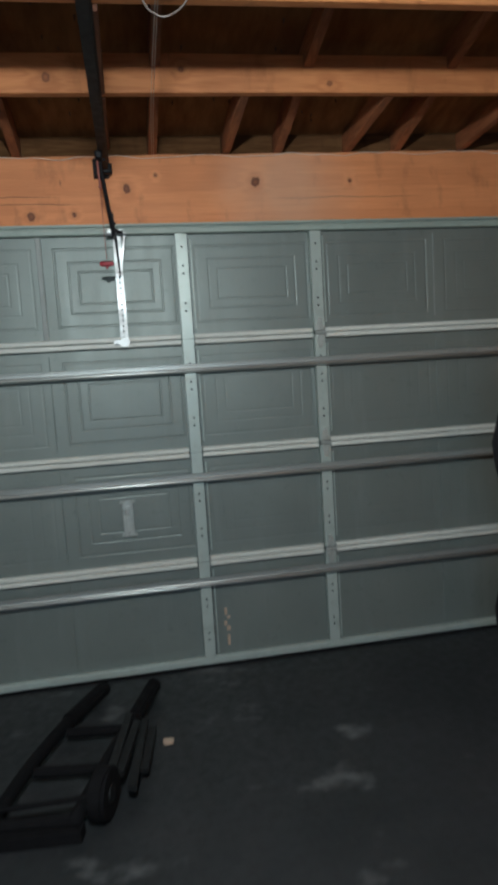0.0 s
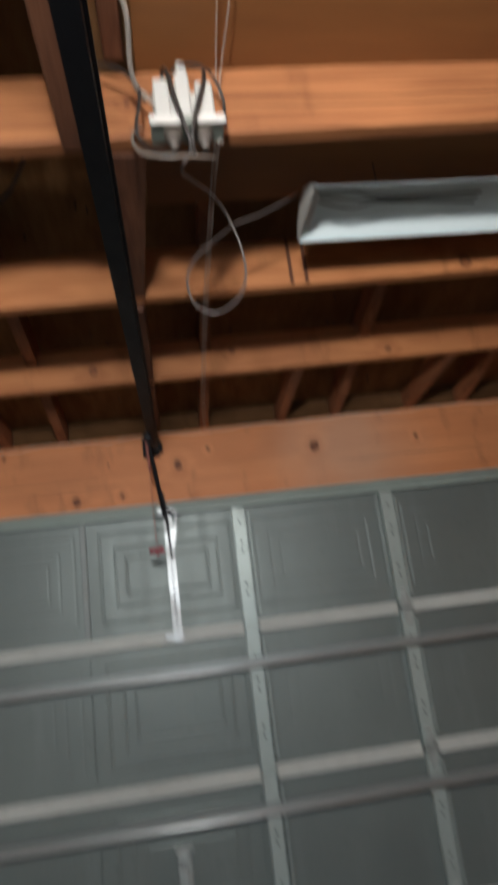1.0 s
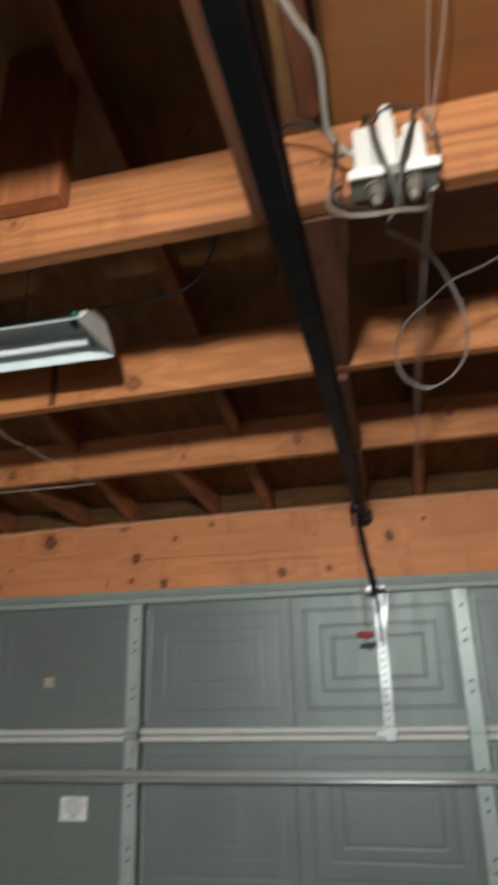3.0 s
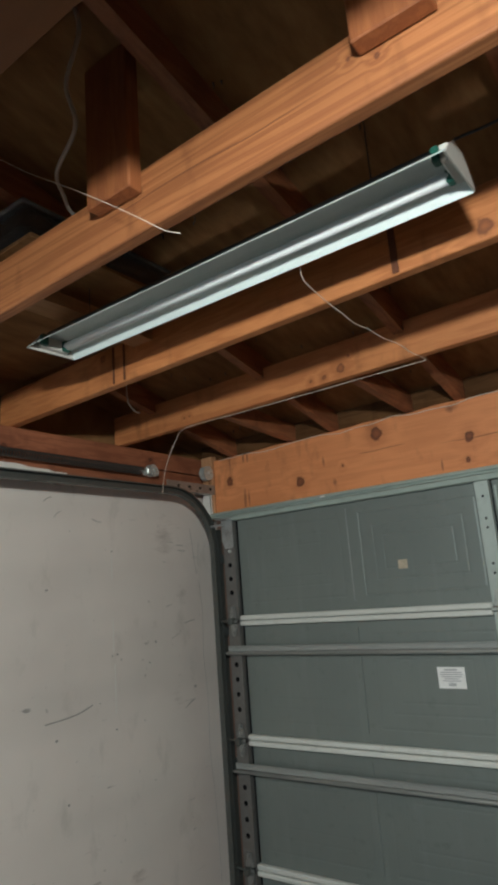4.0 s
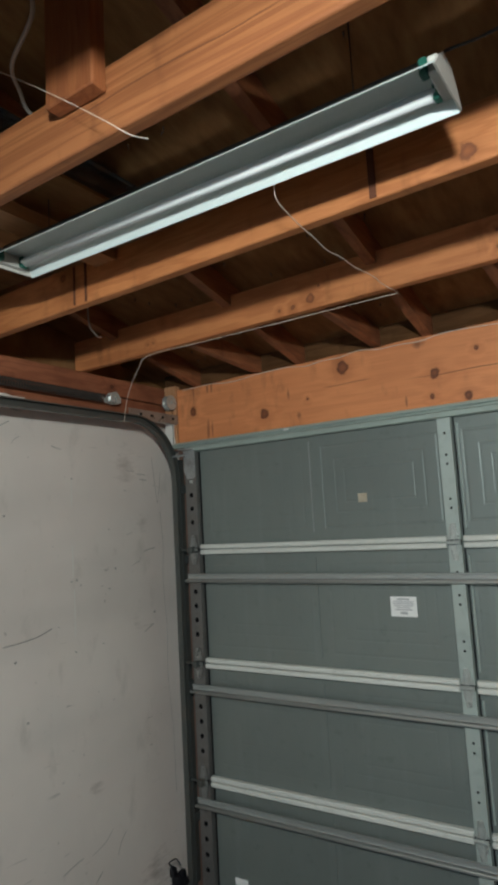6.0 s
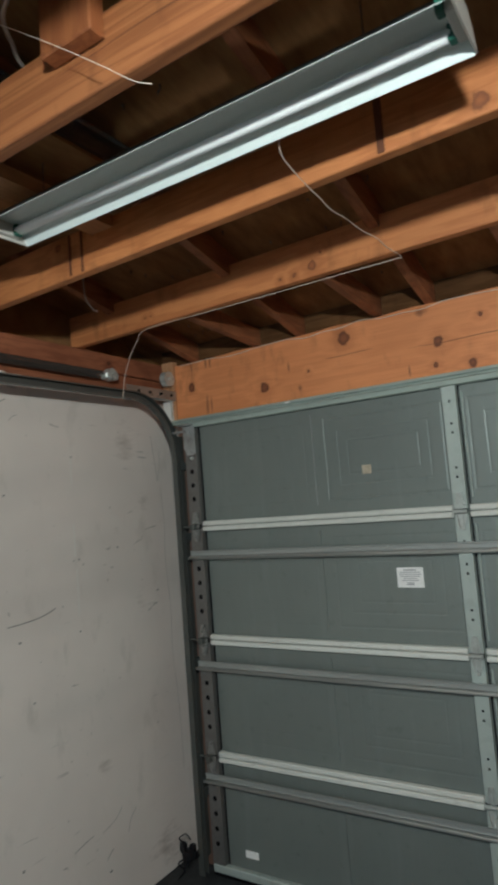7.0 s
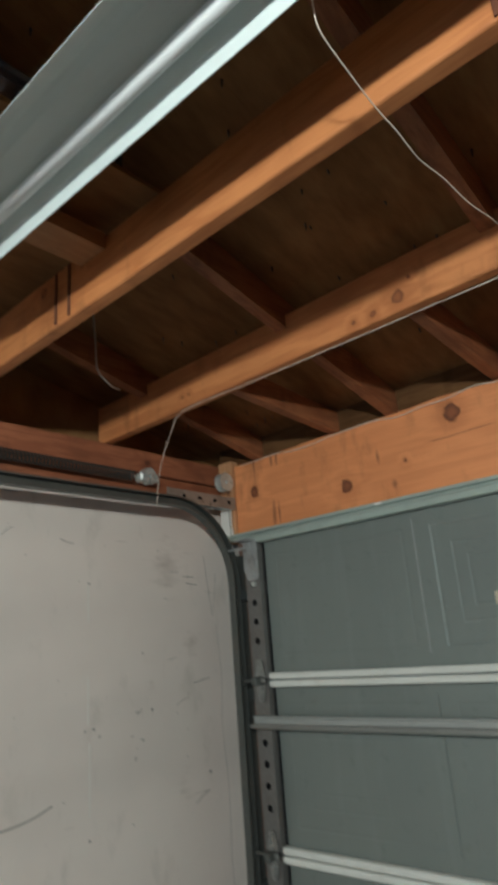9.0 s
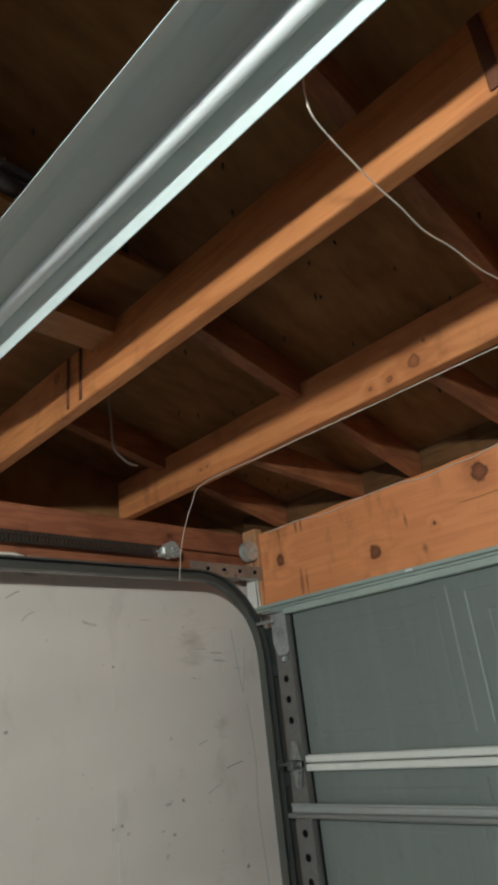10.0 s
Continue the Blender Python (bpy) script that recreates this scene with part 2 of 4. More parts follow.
def drywall_material():
    """Old off-white wall paint with grey scuffs, drip stains and dents."""
    m = Mat("drywall_paint", 0.62)
    big = m.noise(1.3, None, 4.0)
    mid = m.noise(7.0, m.scaled((1, 1, 0.5)), 5.0, 0.65)
    band = m.noise(1.6, m.scaled((0.2, 0.25, 1.6)), 2.0)
    c = m.mix(m.span(big, 0.35, 0.7), (0.745, 0.68, 0.62), (0.635, 0.58, 0.53))
    c = m.mix(m.span(band, 0.5, 0.72, 0.0, 0.35), c, (0.47, 0.44, 0.40))
    c = m.mix(m.span(mid, 0.58, 0.78, 0.0, 0.5), c, (0.42, 0.39, 0.34))
    scuff = m.noise(4.5, m.scaled((1, 1.2, 6.5), shift=(0, 0.4, 0.3)), 3.0, 0.5, 0.6)
    where = m.noise(2.6, m.scaled((1, 1, 1), shift=(4, 2, 9)), 1.0)
    f = m.calc("MULTIPLY", m.span(scuff, 0.685, 0.73), m.span(where, 0.47, 0.56))
    c = m.mix(m.calc("MULTIPLY", f, 0.6), c, (0.12, 0.11, 0.10))
    speck = m.noise(34.0, None, 2.0, 0.4)
    c = m.mix(m.span(speck, 0.745, 0.79, 0.0, 0.3), c, (0.10, 0.09, 0.08))
    for at, size, f in (((WALL_FACE, -0.20, 2.02), 0.17, 0.42), ((WALL_FACE, -0.10, 1.75), 0.10, 0.35), ((WALL_FACE, -0.17, 1.28), 0.09, 0.4), ((WALL_FACE, -0.45, 0.62), 0.07, 0.5),
                        ((WALL_FACE, -0.08, 0.10), 0.20, 0.6), ((WALL_FACE, -0.30, 1.62), 0.05, 0.35)):
        d = m.n.new("ShaderNodeVectorMath")
        d.operation = "DISTANCE"
        m.l.new(m.co, d.inputs[0])
        d.inputs[1].default_value = at
        g = m.calc("ADD", m.calc("DIVIDE", d.outputs["Value"], size), m.calc("MULTIPLY", m.noise(13.0, m.scaled((1, 0.6, 2.4), shift=(0, size * 40, f * 9)), 6.0, 0.7), 3.2))
        c = m.mix(m.span(g, 1.2, 2.0, f, 0.0), c, (0.27, 0.22, 0.18))
    m.colour(c)
    m.bump(m.noise(60.0, None, 3.0), 0.12, 0.0015)
    return m.m


def concrete_material():
    m = Mat("concrete_floor", 0.55)
    a = m.noise(2.2, None, 5.0, 0.65)
    b = m.noise(22.0, None, 4.0, 0.6)
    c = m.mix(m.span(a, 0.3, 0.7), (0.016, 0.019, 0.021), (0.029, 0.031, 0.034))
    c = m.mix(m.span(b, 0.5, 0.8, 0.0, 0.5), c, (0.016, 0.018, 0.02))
    pale = m.noise(3.1, m.scaled((1, 1.4, 1), shift=(7.3, 1.2, 0)), 4.0, 0.6)
    c = m.mix(m.span(pale, 0.60, 0.72, 0.0, 0.55), c, (0.16, 0.165, 0.17))
    m.colour(c)
    m.put(m.b.inputs["Roughness"], m.span(b, 0.3, 0.7, 0.45, 0.7))
    m.bump(b, 0.25, 0.003)
    return m.m


def door_skin_material():
    m = Mat("door_skin_grey", 0.38)
    big = m.noise(1.4, None, 3.0)
    drip = m.noise(9.0, m.scaled((1.6, 1, 0.16)), 4.0, 0.6)
    c = m.mix(m.span(big, 0.35, 0.7), (0.220, 0.248, 0.232), (0.188, 0.214, 0.203))
    c = m.mix(m.span(drip, 0.55, 0.78, 0.0, 0.5), c, (0.262, 0.293, 0.277))
    c = m.mix(m.span(m.noise(26.0, None, 5.0), 0.6, 0.8, 0.0, 0.35), c, (0.10, 0.12, 0.117))
    m.colour(c)
    m.b.inputs["Specular IOR Level"].default_value = 0.4
    m.b.inputs["Metallic"].default_value = 0.4
    m.put(m.b.inputs["Roughness"], m.span(drip, 0.3, 0.7, 0.42, 0.55))
    m.bump(m.noise(7.0, m.scaled((1, 1, 2.2)), 2.0), 0.10, 0.004)
    return m.m


M_SHEATH, M_PANEL, M_DRYWALL, M_CONCRETE, M_SKIN = sheathing_material(), panel_material(), drywall_material(), concrete_material(), door_skin_material()
M_BAR = painted("door_rail_cream", (0.70, 0.715, 0.665), (0.42, 0.42, 0.38), 0.4, amount=0.4)
M_STILE = painted("door_stile_grey", (0.47, 0.54, 0.505), (0.27, 0.29, 0.27), 0.36, 0.25, amount=0.45)
M_STRUT = painted("door_strut_grey", (0.68, 0.71, 0.69), (0.45, 0.47, 0.46), 0.34, 0.75, amount=0.4, streak=(0.6, 4, 4))
M_FLANGE = painted("strut_flange_grey", (0.42, 0.445, 0.43), (0.26, 0.27, 0.265), 0.36, 0.5, amount=0.5, streak=(0.6, 4, 4))
M_END = galvanised("end_stile_galv", (0.22, 0.215, 0.205), 0.42, 0.6)
M_STRIP = painted("fold_strip_grey", (0.27, 0.295, 0.28), (0.18, 0.2, 0.19), 0.4)
M_TRIM = painted("stop_trim_green", (0.36, 0.43, 0.385), (0.24, 0.27, 0.24), 0.45, amount=0.5)
M_GALV = galvanised("galvanised_steel", (0.62, 0.66, 0.63), 0.28, 0.5)
M_HINGE = galvanised("worn_hinge_steel", (0.36, 0.37, 0.355), 0.26, 0.65)
M_TRACK = galvanised("track_steel", (0.105, 0.112, 0.104), 0.42, 0.4)
M_ZINC = galvanised("bright_zinc", (0.48, 0.50, 0.50), 0.38, 0.65)
M_SPRING = plain("spring_steel", (0.085, 0.075, 0.065), 0.42, 0.6)
M_BLACK = plain("black_rail_paint", (0.008, 0.008, 0.010), 0.5)
M_BLACK.node_tree.nodes["Principled BSDF"].inputs["Specular IOR Level"].default_value = 0.25
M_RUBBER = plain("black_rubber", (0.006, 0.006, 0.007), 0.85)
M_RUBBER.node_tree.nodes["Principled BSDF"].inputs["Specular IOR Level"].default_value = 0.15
M_TRUCK = plain("worn_dark_steel", (0.010, 0.0105, 0.011), 0.6, 0.2)
M_WHITE = painted("white_plastic", (0.56, 0.545, 0.50), (0.45, 0.42, 0.36), 0.4, amount=0.25)
M_LAMP = painted("lamp_enamel", (0.70, 0.77, 0.755), (0.53, 0.595, 0.59), 0.40, amount=0.25, streak=(0.3, 3, 3))
M_TUBE = plain("lamp_tube_glass", (0.82, 0.85, 0.85), 0.45, vary=0.06)
M_GREEN = plain("lampholder_green", (0.02, 0.10, 0.07), 0.4)
M_CABLE = plain("cable_white", (0.44, 0.385, 0.33), 0.5)
M_WIRE = plain("bell_wire_tan", (0.76, 0.65, 0.53), 0.5)
M_CORD = plain("cord_dark", (0.03, 0.024, 0.02), 0.5)
M_GREYCORD = plain("cord_grey", (0.19, 0.155, 0.125), 0.5)
M_LOOPCORD = plain("cord_brown_grey", (0.115, 0.092, 0.082), 0.35)
M_GREYPLUG = plain("plug_greybrown", (0.12, 0.10, 0.085), 0.4)
M_PLATEGREY = plain("cover_plate_grey", (0.23, 0.25, 0.21), 0.5, 0.2)
M_TIE_BAR = plain("tie_bar_brown", (0.13, 0.045, 0.02), 0.8)
M_ROPE = plain("faded_red_cord", (0.36, 0.13, 0.10), 0.7)
M_RED = plain("red_plastic", (0.30, 0.008, 0.022), 0.5)
M_PAPER = plain("label_paper", (0.88, 0.88, 0.86), 0.6, vary=0.12)
M_INK = plain("label_ink", (0.42, 0.43, 0.44), 0.7)
M_TAN = plain("tan_tape", (0.55, 0.48, 0.36), 0.75, vary=0.6, scale=60.0)
M_DARK = plain("dark_fabric", (0.016, 0.015, 0.018), 0.85)
M_MAROON = plain("maroon_fabric", (0.07, 0.016, 0.016), 0.85)
M_EXTERIOR = plain("outer_stucco", (0.4, 0.38, 0.34), 0.9)
M_STAIN = plain("rust_mark", (0.50, 0.38, 0.28), 0.7)
M_PALECHIP = plain("pale_chip", (0.78, 0.77, 0.73), 0.7, vary=0.1)
M_SCUFF = plain("scuff_grey", (0.35, 0.335, 0.305), 0.8, vary=0.5)
M_FILLER = plain("filler_white", (0.70, 0.675, 0.62), 0.7, vary=0.1)
clear = Mat("clear_plastic", 0.22)
clear.colour((0.30, 0.31, 0.33))
clear.b.inputs["Transmission Weight"].default_value = 0.7
clear.bump(clear.noise(30.0), 0.2, 0.002)
M_CLEAR = clear.m

# ---- mesh tools ----


def part(name, bm, material, parent=None, label="", smooth=False):
    """Links a bmesh as one mesh object, under a thing where one is given."""
    bmesh.ops.recalc_face_normals(bm, faces=bm.faces)
    me = bpy.data.meshes.new(name)
    bm.to_mesh(me)
    bm.free()
    me.materials.append(material)
    if smooth:
        for p in me.polygons:
            p.use_smooth = True
    ob = new(name, me)
    if parent is not None:
        ob.parent = parent
    if label:
        ob["label"] = label
    return ob


def thing(name, label, category, group="", kind=""):
    return tagged(new(name), label, category, group, kind)


def box(x0, x1, y0, y1, z0, z1, bevel=0.0, bm=None, segments=1):
    own = bmesh.new()
    bmesh.ops.create_cube(own, size=1.0)
    for v in own.verts:
        v.co = ((x0 + x1) / 2 + v.co.x * (x1 - x0), (y0 + y1) / 2 + v.co.y * (y1 - y0), (z0 + z1) / 2 + v.co.z * (z1 - z0))
    if bevel:
        bmesh.ops.bevel(own, geom=own.edges[:], offset=bevel, segments=segments, affect="EDGES", profile=0.6)
    return joined(bm, own)


def joined(bm, own):
    if bm is None:
        return own
    me = bpy.data.meshes.new("scratch")
    own.to_mesh(me)
    own.free()
    bm.from_mesh(me)
    bpy.data.meshes.remove(me)
    return bm


def rod(a, b, r, sides=12, bm=None, r2=None):
    own = bmesh.new()
    a, b = Vector(a), Vector(b)
    bmesh.ops.create_cone(own, cap_ends=True, segments=sides, radius1=r, radius2=r if r2 is None else r2, depth=(b - a).length)
    turn = (b - a).to_track_quat("Z", "Y").to_matrix().to_4x4()
    bmesh.ops.transform(own, matrix=Matrix.Translation((a + b) / 2) @ turn, verts=own.verts)
    return joined(bm, own)


def smooth_line(points, steps=8):
    """A Catmull-Rom line through the points."""
    p = [Vector(q) for q in points]
    p = [p[0] * 2 - p[1]] + p + [p[-1] * 2 - p[-2]]
    out = []
    for i in range(1, len(p) - 2):
        for k in range(steps):
            t = k / steps
            out.append(0.5 * ((2 * p[i]) + (p[i + 1] - p[i - 1]) * t + (2 * p[i - 1] - 5 * p[i] + 4 * p[i + 1] - p[i + 2]) * t * t
                              + (3 * p[i] - p[i - 1] - 3 * p[i + 1] + p[i + 2]) * t ** 3))
    return out + [p[-2]]


def tube(points, r, sides=6, steps=8, curve=True, bm=None):
    pts = smooth_line(points, steps) if curve else [Vector(q) for q in points]
    own = bmesh.new()
    rings, up = [], Vector((0.013, 0.021, 1.0))
    for i, c in enumerate(pts):
        d = (pts[min(i + 1, len(pts) - 1)] - pts[max(i - 1, 0)]).normalized()
        u = (up - d * up.dot(d))
        u = u.normalized() if u.length > 0.05 else d.orthogonal().normalized()
        w = d.cross(u)
        up = u
        rings.append([own.verts.new(c + (u * math.cos(a) + w * math.sin(a)) * r) for a in (2 * math.pi * k / sides for k in range(sides))])
    for a, b in zip(rings, rings[1:]):
        for k in range(sides):
            own.faces.new((a[k], a[(k + 1) % sides], b[(k + 1) % sides], b[k]))
    own.faces.new(rings[0])
    own.faces.new(rings[-1])
    return joined(bm, own)


def prism(profile, x0, x1, axis="x"):
    """A closed outline in the two other axes, drawn out along one axis."""
    bm = bmesh.new()

    def at(u, v, s):
        return {"x": (s, u, v), "y": (u, s, v), "z": (u, v, s)}[axis]
    a = [bm.verts.new(at(u, v, x0)) for u, v in profile]
    b = [bm.verts.new(at(u, v, x1)) for u, v in profile]
    n = len(profile)
    for i in range(n):
        bm.faces.new((a[i], a[(i + 1) % n], b[(i + 1) % n], b[i]))
    bm.faces.new(a)
    bm.faces.new(b[::-1])
    return bm


def sheet_profile(line, thick):
    """A thin folded sheet: the open line and its copy, set off by the thickness."""
    out = []
    for i, (u, v) in enumerate(line):
        a, b = line[max(i - 1, 0)], line[min(i + 1, len(line) - 1)]
        d = Vector((b[0] - a[0], b[1] - a[1])).normalized()
        out.append((u - d.y * thick, v + d.x * thick))
    return list(line) + out[::-1]


def beam(name, x0, x1, y0, y1, z0, z1, material, label, category="beam", rough_cut=0.0025, cuts=10, axis=0, kind="structure"):
    """Sawn timber with rounded arrises and a slightly wavering edge."""
    low, high = Vector((x0, y0, z0)), Vector((x1, y1, z1))
    u, w = [k for k in range(3) if k != axis]
    profile = []
    for cu, cw, turn in ((high[u], high[w], 0), (low[u], high[w], 1), (low[u], low[w], 2), (high[u], low[w], 3)):
        for k in range(4):
            angle = math.pi / 2 * (turn + k / 3)
            su, sw = (-1 if cu == high[u] else 1), (-1 if cw == high[w] else 1)
            profile.append((cu + su * 0.006 + 0.006 * math.cos(angle), cw + sw * 0.006 + 0.006 * math.sin(angle)))
    bm = bmesh.new()
    rings = []
    for i in range(cuts + 2):
        ring = []
        for pu, pw in profile:
            co = Vector((0, 0, 0))
            co[axis], co[u], co[w] = low[axis] + (high[axis] - low[axis]) * i / (cuts + 1), pu, pw
            ring.append(bm.verts.new(co + noise.noise_vector(co * 2.3) * rough_cut))
        rings.append(ring)
    n = len(profile)
    for p, q in zip(rings, rings[1:]):
        for k in range(n):
            bm.faces.new((p[k], p[(k + 1) % n], q[(k + 1) % n], q[k]))
    bm.faces.new(rings[0])
    bm.faces.new(rings[-1])
    ob = part(name, bm, material)
    return tagged(ob, label, category, "", kind)


# ---- the large structure ----
WALL_X, RIGHT_X, REAR_Y = -0.27, 4.62, -5.6
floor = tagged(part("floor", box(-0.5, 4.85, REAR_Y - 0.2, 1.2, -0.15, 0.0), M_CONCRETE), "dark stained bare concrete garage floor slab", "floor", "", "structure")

wall_left = tagged(part("wall_left", box(-0.39, -0.284, REAR_Y, 0.163, 0.0, 2.265), M_STUD), "garage side wall behind painted drywall sheets", "wall", "", "structure")
for a, b in ((-1.362, 0.160), (-2.582, -1.3635), (-3.802, -2.5835), (-5.02, -3.8035), (-5.598, -5.0215)):
    part("drywall_panel", box(-0.284, WALL_X, a, b, 0.004, 2.262, 0.0012), M_DRYWALL, wall_left, "scuffed off-white painted drywall sheet")
wall_right = tagged(part("wall_right", box(RIGHT_X, RIGHT_X + 0.12, REAR_Y, 0.077, 0.0, 2.445), M_SHEATH), "bare brown boarded garage side wall", "wall", "", "structure")

bm = box(-0.39, 1.25, REAR_Y - 0.12, REAR_Y, 0, 2.445)
box(3.35, RIGHT_X + 0.12, REAR_Y - 0.12, REAR_Y, 0, 2.445, bm=bm)
box(1.25, 3.35, REAR_Y - 0.12, REAR_Y, 0, 0.98, bm=bm)
box(1.25, 3.35, REAR_Y - 0.12, REAR_Y, 2.12, 2.445, bm=bm)
tagged(part("wall_rear", bm, M_SHEATH), "bare brown boarded rear garage wall with window opening", "wall", "", "structure")

# front wall round the door opening
tagged(part("wall_front", box(-0.39, -0.1, 0.165, 0.27, 0, 2.445), M_EXTERIOR), "front garage wall beside the door opening", "wall", "", "structure")
tagged(part("wall_front_right", box(4.42, RIGHT_X + 0.12, 0.077, 0.27, 0, 2.445), M_EXTERIOR), "front garage wall beside the door opening", "wall", "", "structure")
tagged(part("wall_gable_left", prism([(0.27, 2.446), (0.27, 2.475), (-2.9, 3.17), (-5.72, 2.60), (-5.72, 2.446)], -0.40, -0.37), M_SHEATH),
       "bare plywood gable above the side wall plate", "wall", "", "structure")
tagged(part("wall_gable_right", prism([(0.27, 2.446), (0.27, 2.475), (-2.9, 3.17), (-5.72, 2.60), (-5.72, 2.446)], 4.71, 4.74), M_SHEATH),
       "bare plywood gable above the side wall plate", "wall", "", "structure")

header_bm = box(-0.163, 4.42, 0.077, 0.165, 2.135, 2.445, 0.003)
bmesh.ops.subdivide_edges(header_bm, edges=[e for e in header_bm.edges if e.calc_length() > 1.0], cuts=60, use_grid_fill=True)
for v in header_bm.verts:
    if v.co.z > 2.40:
        # hewn upper edge, a little lower towards the side wall
        v.co.z += 0.012 * (v.co.x - 1.75) + 0.005 * noise.noise((v.co.x * 6.0, 0, 4)) + 0.003 * noise.noise((v.co.x * 25.0, 1, 0))
tagged(part("header_beam", header_bm, M_HEADER), "knotty orange pine header beam over the garage door", "beam", "", "structure")
beam("jamb_post", -0.236, -0.1635, 0.06, 0.16, 2.115, 2.443, M_STUD, "pale spruce post at the end of the header", "post", 0.0015, axis=2)
beam("door_jamb", -0.163, -0.075, 0.068, 0.16, 0.0, 2.13, M_JAMB, "dark brown wooden jamb beside the garage door", "door jamb", 0.001, axis=2)
beam("door_jamb_right", 4.35, 4.42, 0.068, 0.16, 0.0, 2.13, M_BLOCK, "dark brown wooden jamb beside the garage door", "door jamb", 0.001, axis=2)
beam("top_plate", -0.385, -0.262, REAR_Y, 0.16, 2.268, 2.355, M_PLATE, "reddish wooden top plate along the side wall", "beam", axis=1)
beam("top_plate_upper", -0.385, -0.256, REAR_Y, 0.16, 2.358, 2.445, M_PLATE, "reddish wooden top plate along the side wall", "beam", axis=1)

# ties across the garage, parallel to the door, each a little lower at the side wall


def lean(ob, slope, level_x):
    for v in ob.data.vertices:
        v.co.z += slope * (v.co.x - level_x)
    return ob


lean(beam("ceiling_tie", -0.30, 4.72, -0.487, -0.449, 2.470, 2.612, M_TIE_C, "orange pine ceiling tie with knots, nearest the door header"), 0.0145, 1.3)
lean(beam("ceiling_tie", -0.33, 4.72, -1.072, -1.034, 2.475, 2.619, M_TIE_B, "orange pine ceiling tie beside the strip lamps"), 0.0185, 1.3)
lean(beam("ceiling_tie", -0.33, 4.72, -1.652, -1.614, 2.491, 2.637, M_TIE_A, "clear-grained orange pine ceiling tie carrying a socket box"), 0.018, 1.9)
# two unseen ties, set low to throw shade on the next tie and attic
beam("ceiling_tie", -0.33, 2.078, -2.232, -2.194, 2.455, 2.600, M_TIE_A, "unseen orange pine ceiling tie over the rear of the garage")
beam("ceiling_tie", -0.33, 2.078, -2.812, -2.774, 2.455, 2.600, M_TIE_A, "unseen orange pine ceiling tie over the rear of the garage")
for y in (-3.95, -4.9):
    beam("ceiling_tie", -0.33, 4.72, y, y + 0.038, 2.487, 2.634, M_TIE_A, "unseen orange pine ceiling tie over the rear of the garage")
beam("tie_bearer", -0.37, -0.262, -5.0, -3.9, 2.446, 2.486, M_PLATE, "reddish wooden packing board on the wall plate", axis=1)
beam("right_plate", RIGHT_X, 4.70, REAR_Y, 0.07, 2.446, 2.487, M_PLATE, "reddish wooden plate along the side wall", axis=1)

# blocking in line above the opener rail
for x0, y0, y1 in ((2.145, -0.447, 0.07), (2.146, -1.032, -0.489), (2.082, -3.6, -1.654)):
    beam("ceiling_block", x0, x0 + 0.038, y0, y1, 2.475, 2.90 if x0 < 2.1 else 2.612, M_BLOCK, "brown timber block nailed between the ceiling ties", axis=1, cuts=6)

tagged(part("ceiling_block", prism([(2.140, -1.612), (2.226, -1.612), (2.190, -1.074), (2.146, -1.074)], 2.492, 2.612, "z"), M_BLOCK), "brown timber block set askew between two ceiling ties", "block", "", "structure")
beam("ceiling_joist", 2.165, 2.203, -3.6, -1.66, 2.662, 2.90, M_BLOCK, "brown timber joist beside the storage sheet", axis=1, cuts=6)

# roof: rafters, lookouts and boards
SLOPE = 0.225


def rafter_z(y):
    return 2.447 + SLOPE * (0.077 - y)


def rafter(x, label):
    bm = prism([(0.27, rafter_z(0.27)), (-2.9, rafter_z(-2.9)), (-2.9, rafter_z(-2.9) + 0.092), (0.27, rafter_z(0.27) + 0.092)], x, x + 0.038)
    bmesh.ops.subdivide_edges(bm, edges=[e for e in bm.edges if e.calc_length() > 0.5], cuts=8, use_grid_fill=True)
    for v in bm.verts:
        v.co += noise.noise_vector(v.co * 2.0) * 0.003
        v.co.z += 0.012 * (x - 1.75)
    return tagged(part("rafter", bm, M_RAFTER), label, "rafter", "rafters", "structure")


for x in (-0.06, 0.55, 1.15, 1.75, 2.355, 2.95, 3.55, 4.15):
    rafter(x, "sloping fir rafter seated on the door header")
XS = sorted([-0.06, 0.55, 1.15, 1.75, 2.355, 2.95, 3.55, 4.15, 0.31, 0.92, 1.515, 2.70, 3.30, 3.9])
for a, b in zip([-0.26] + [x + 0.04 for x in XS], XS + [4.6]):
    if b - a > 0.05:
        tagged(part("eave_block", box(a, b - 0.002, 0.10, 0.12, 2.43, 2.545 + 0.012 * (a - 1.75), 0.001), M_EAVE), "weathered brown board closing the eave above the header", "board", "eave boards", "structure")
for x in (0.31, 0.92, 1.515, 2.70, 3.30, 3.9):
    ob = beam("lookout", x, x + 0.038, -0.447, 0.26, 2.449 + 0.012 * (x - 1.75), 2.535 + 0.012 * (x - 1.75), M_RAFTER, "short fir joist between header and tie", "joist", axis=1, cuts=6)
    for v in ob.data.vertices:
        v.co.z += 0.062 * max(0.0, 0.077 - v.co.y)

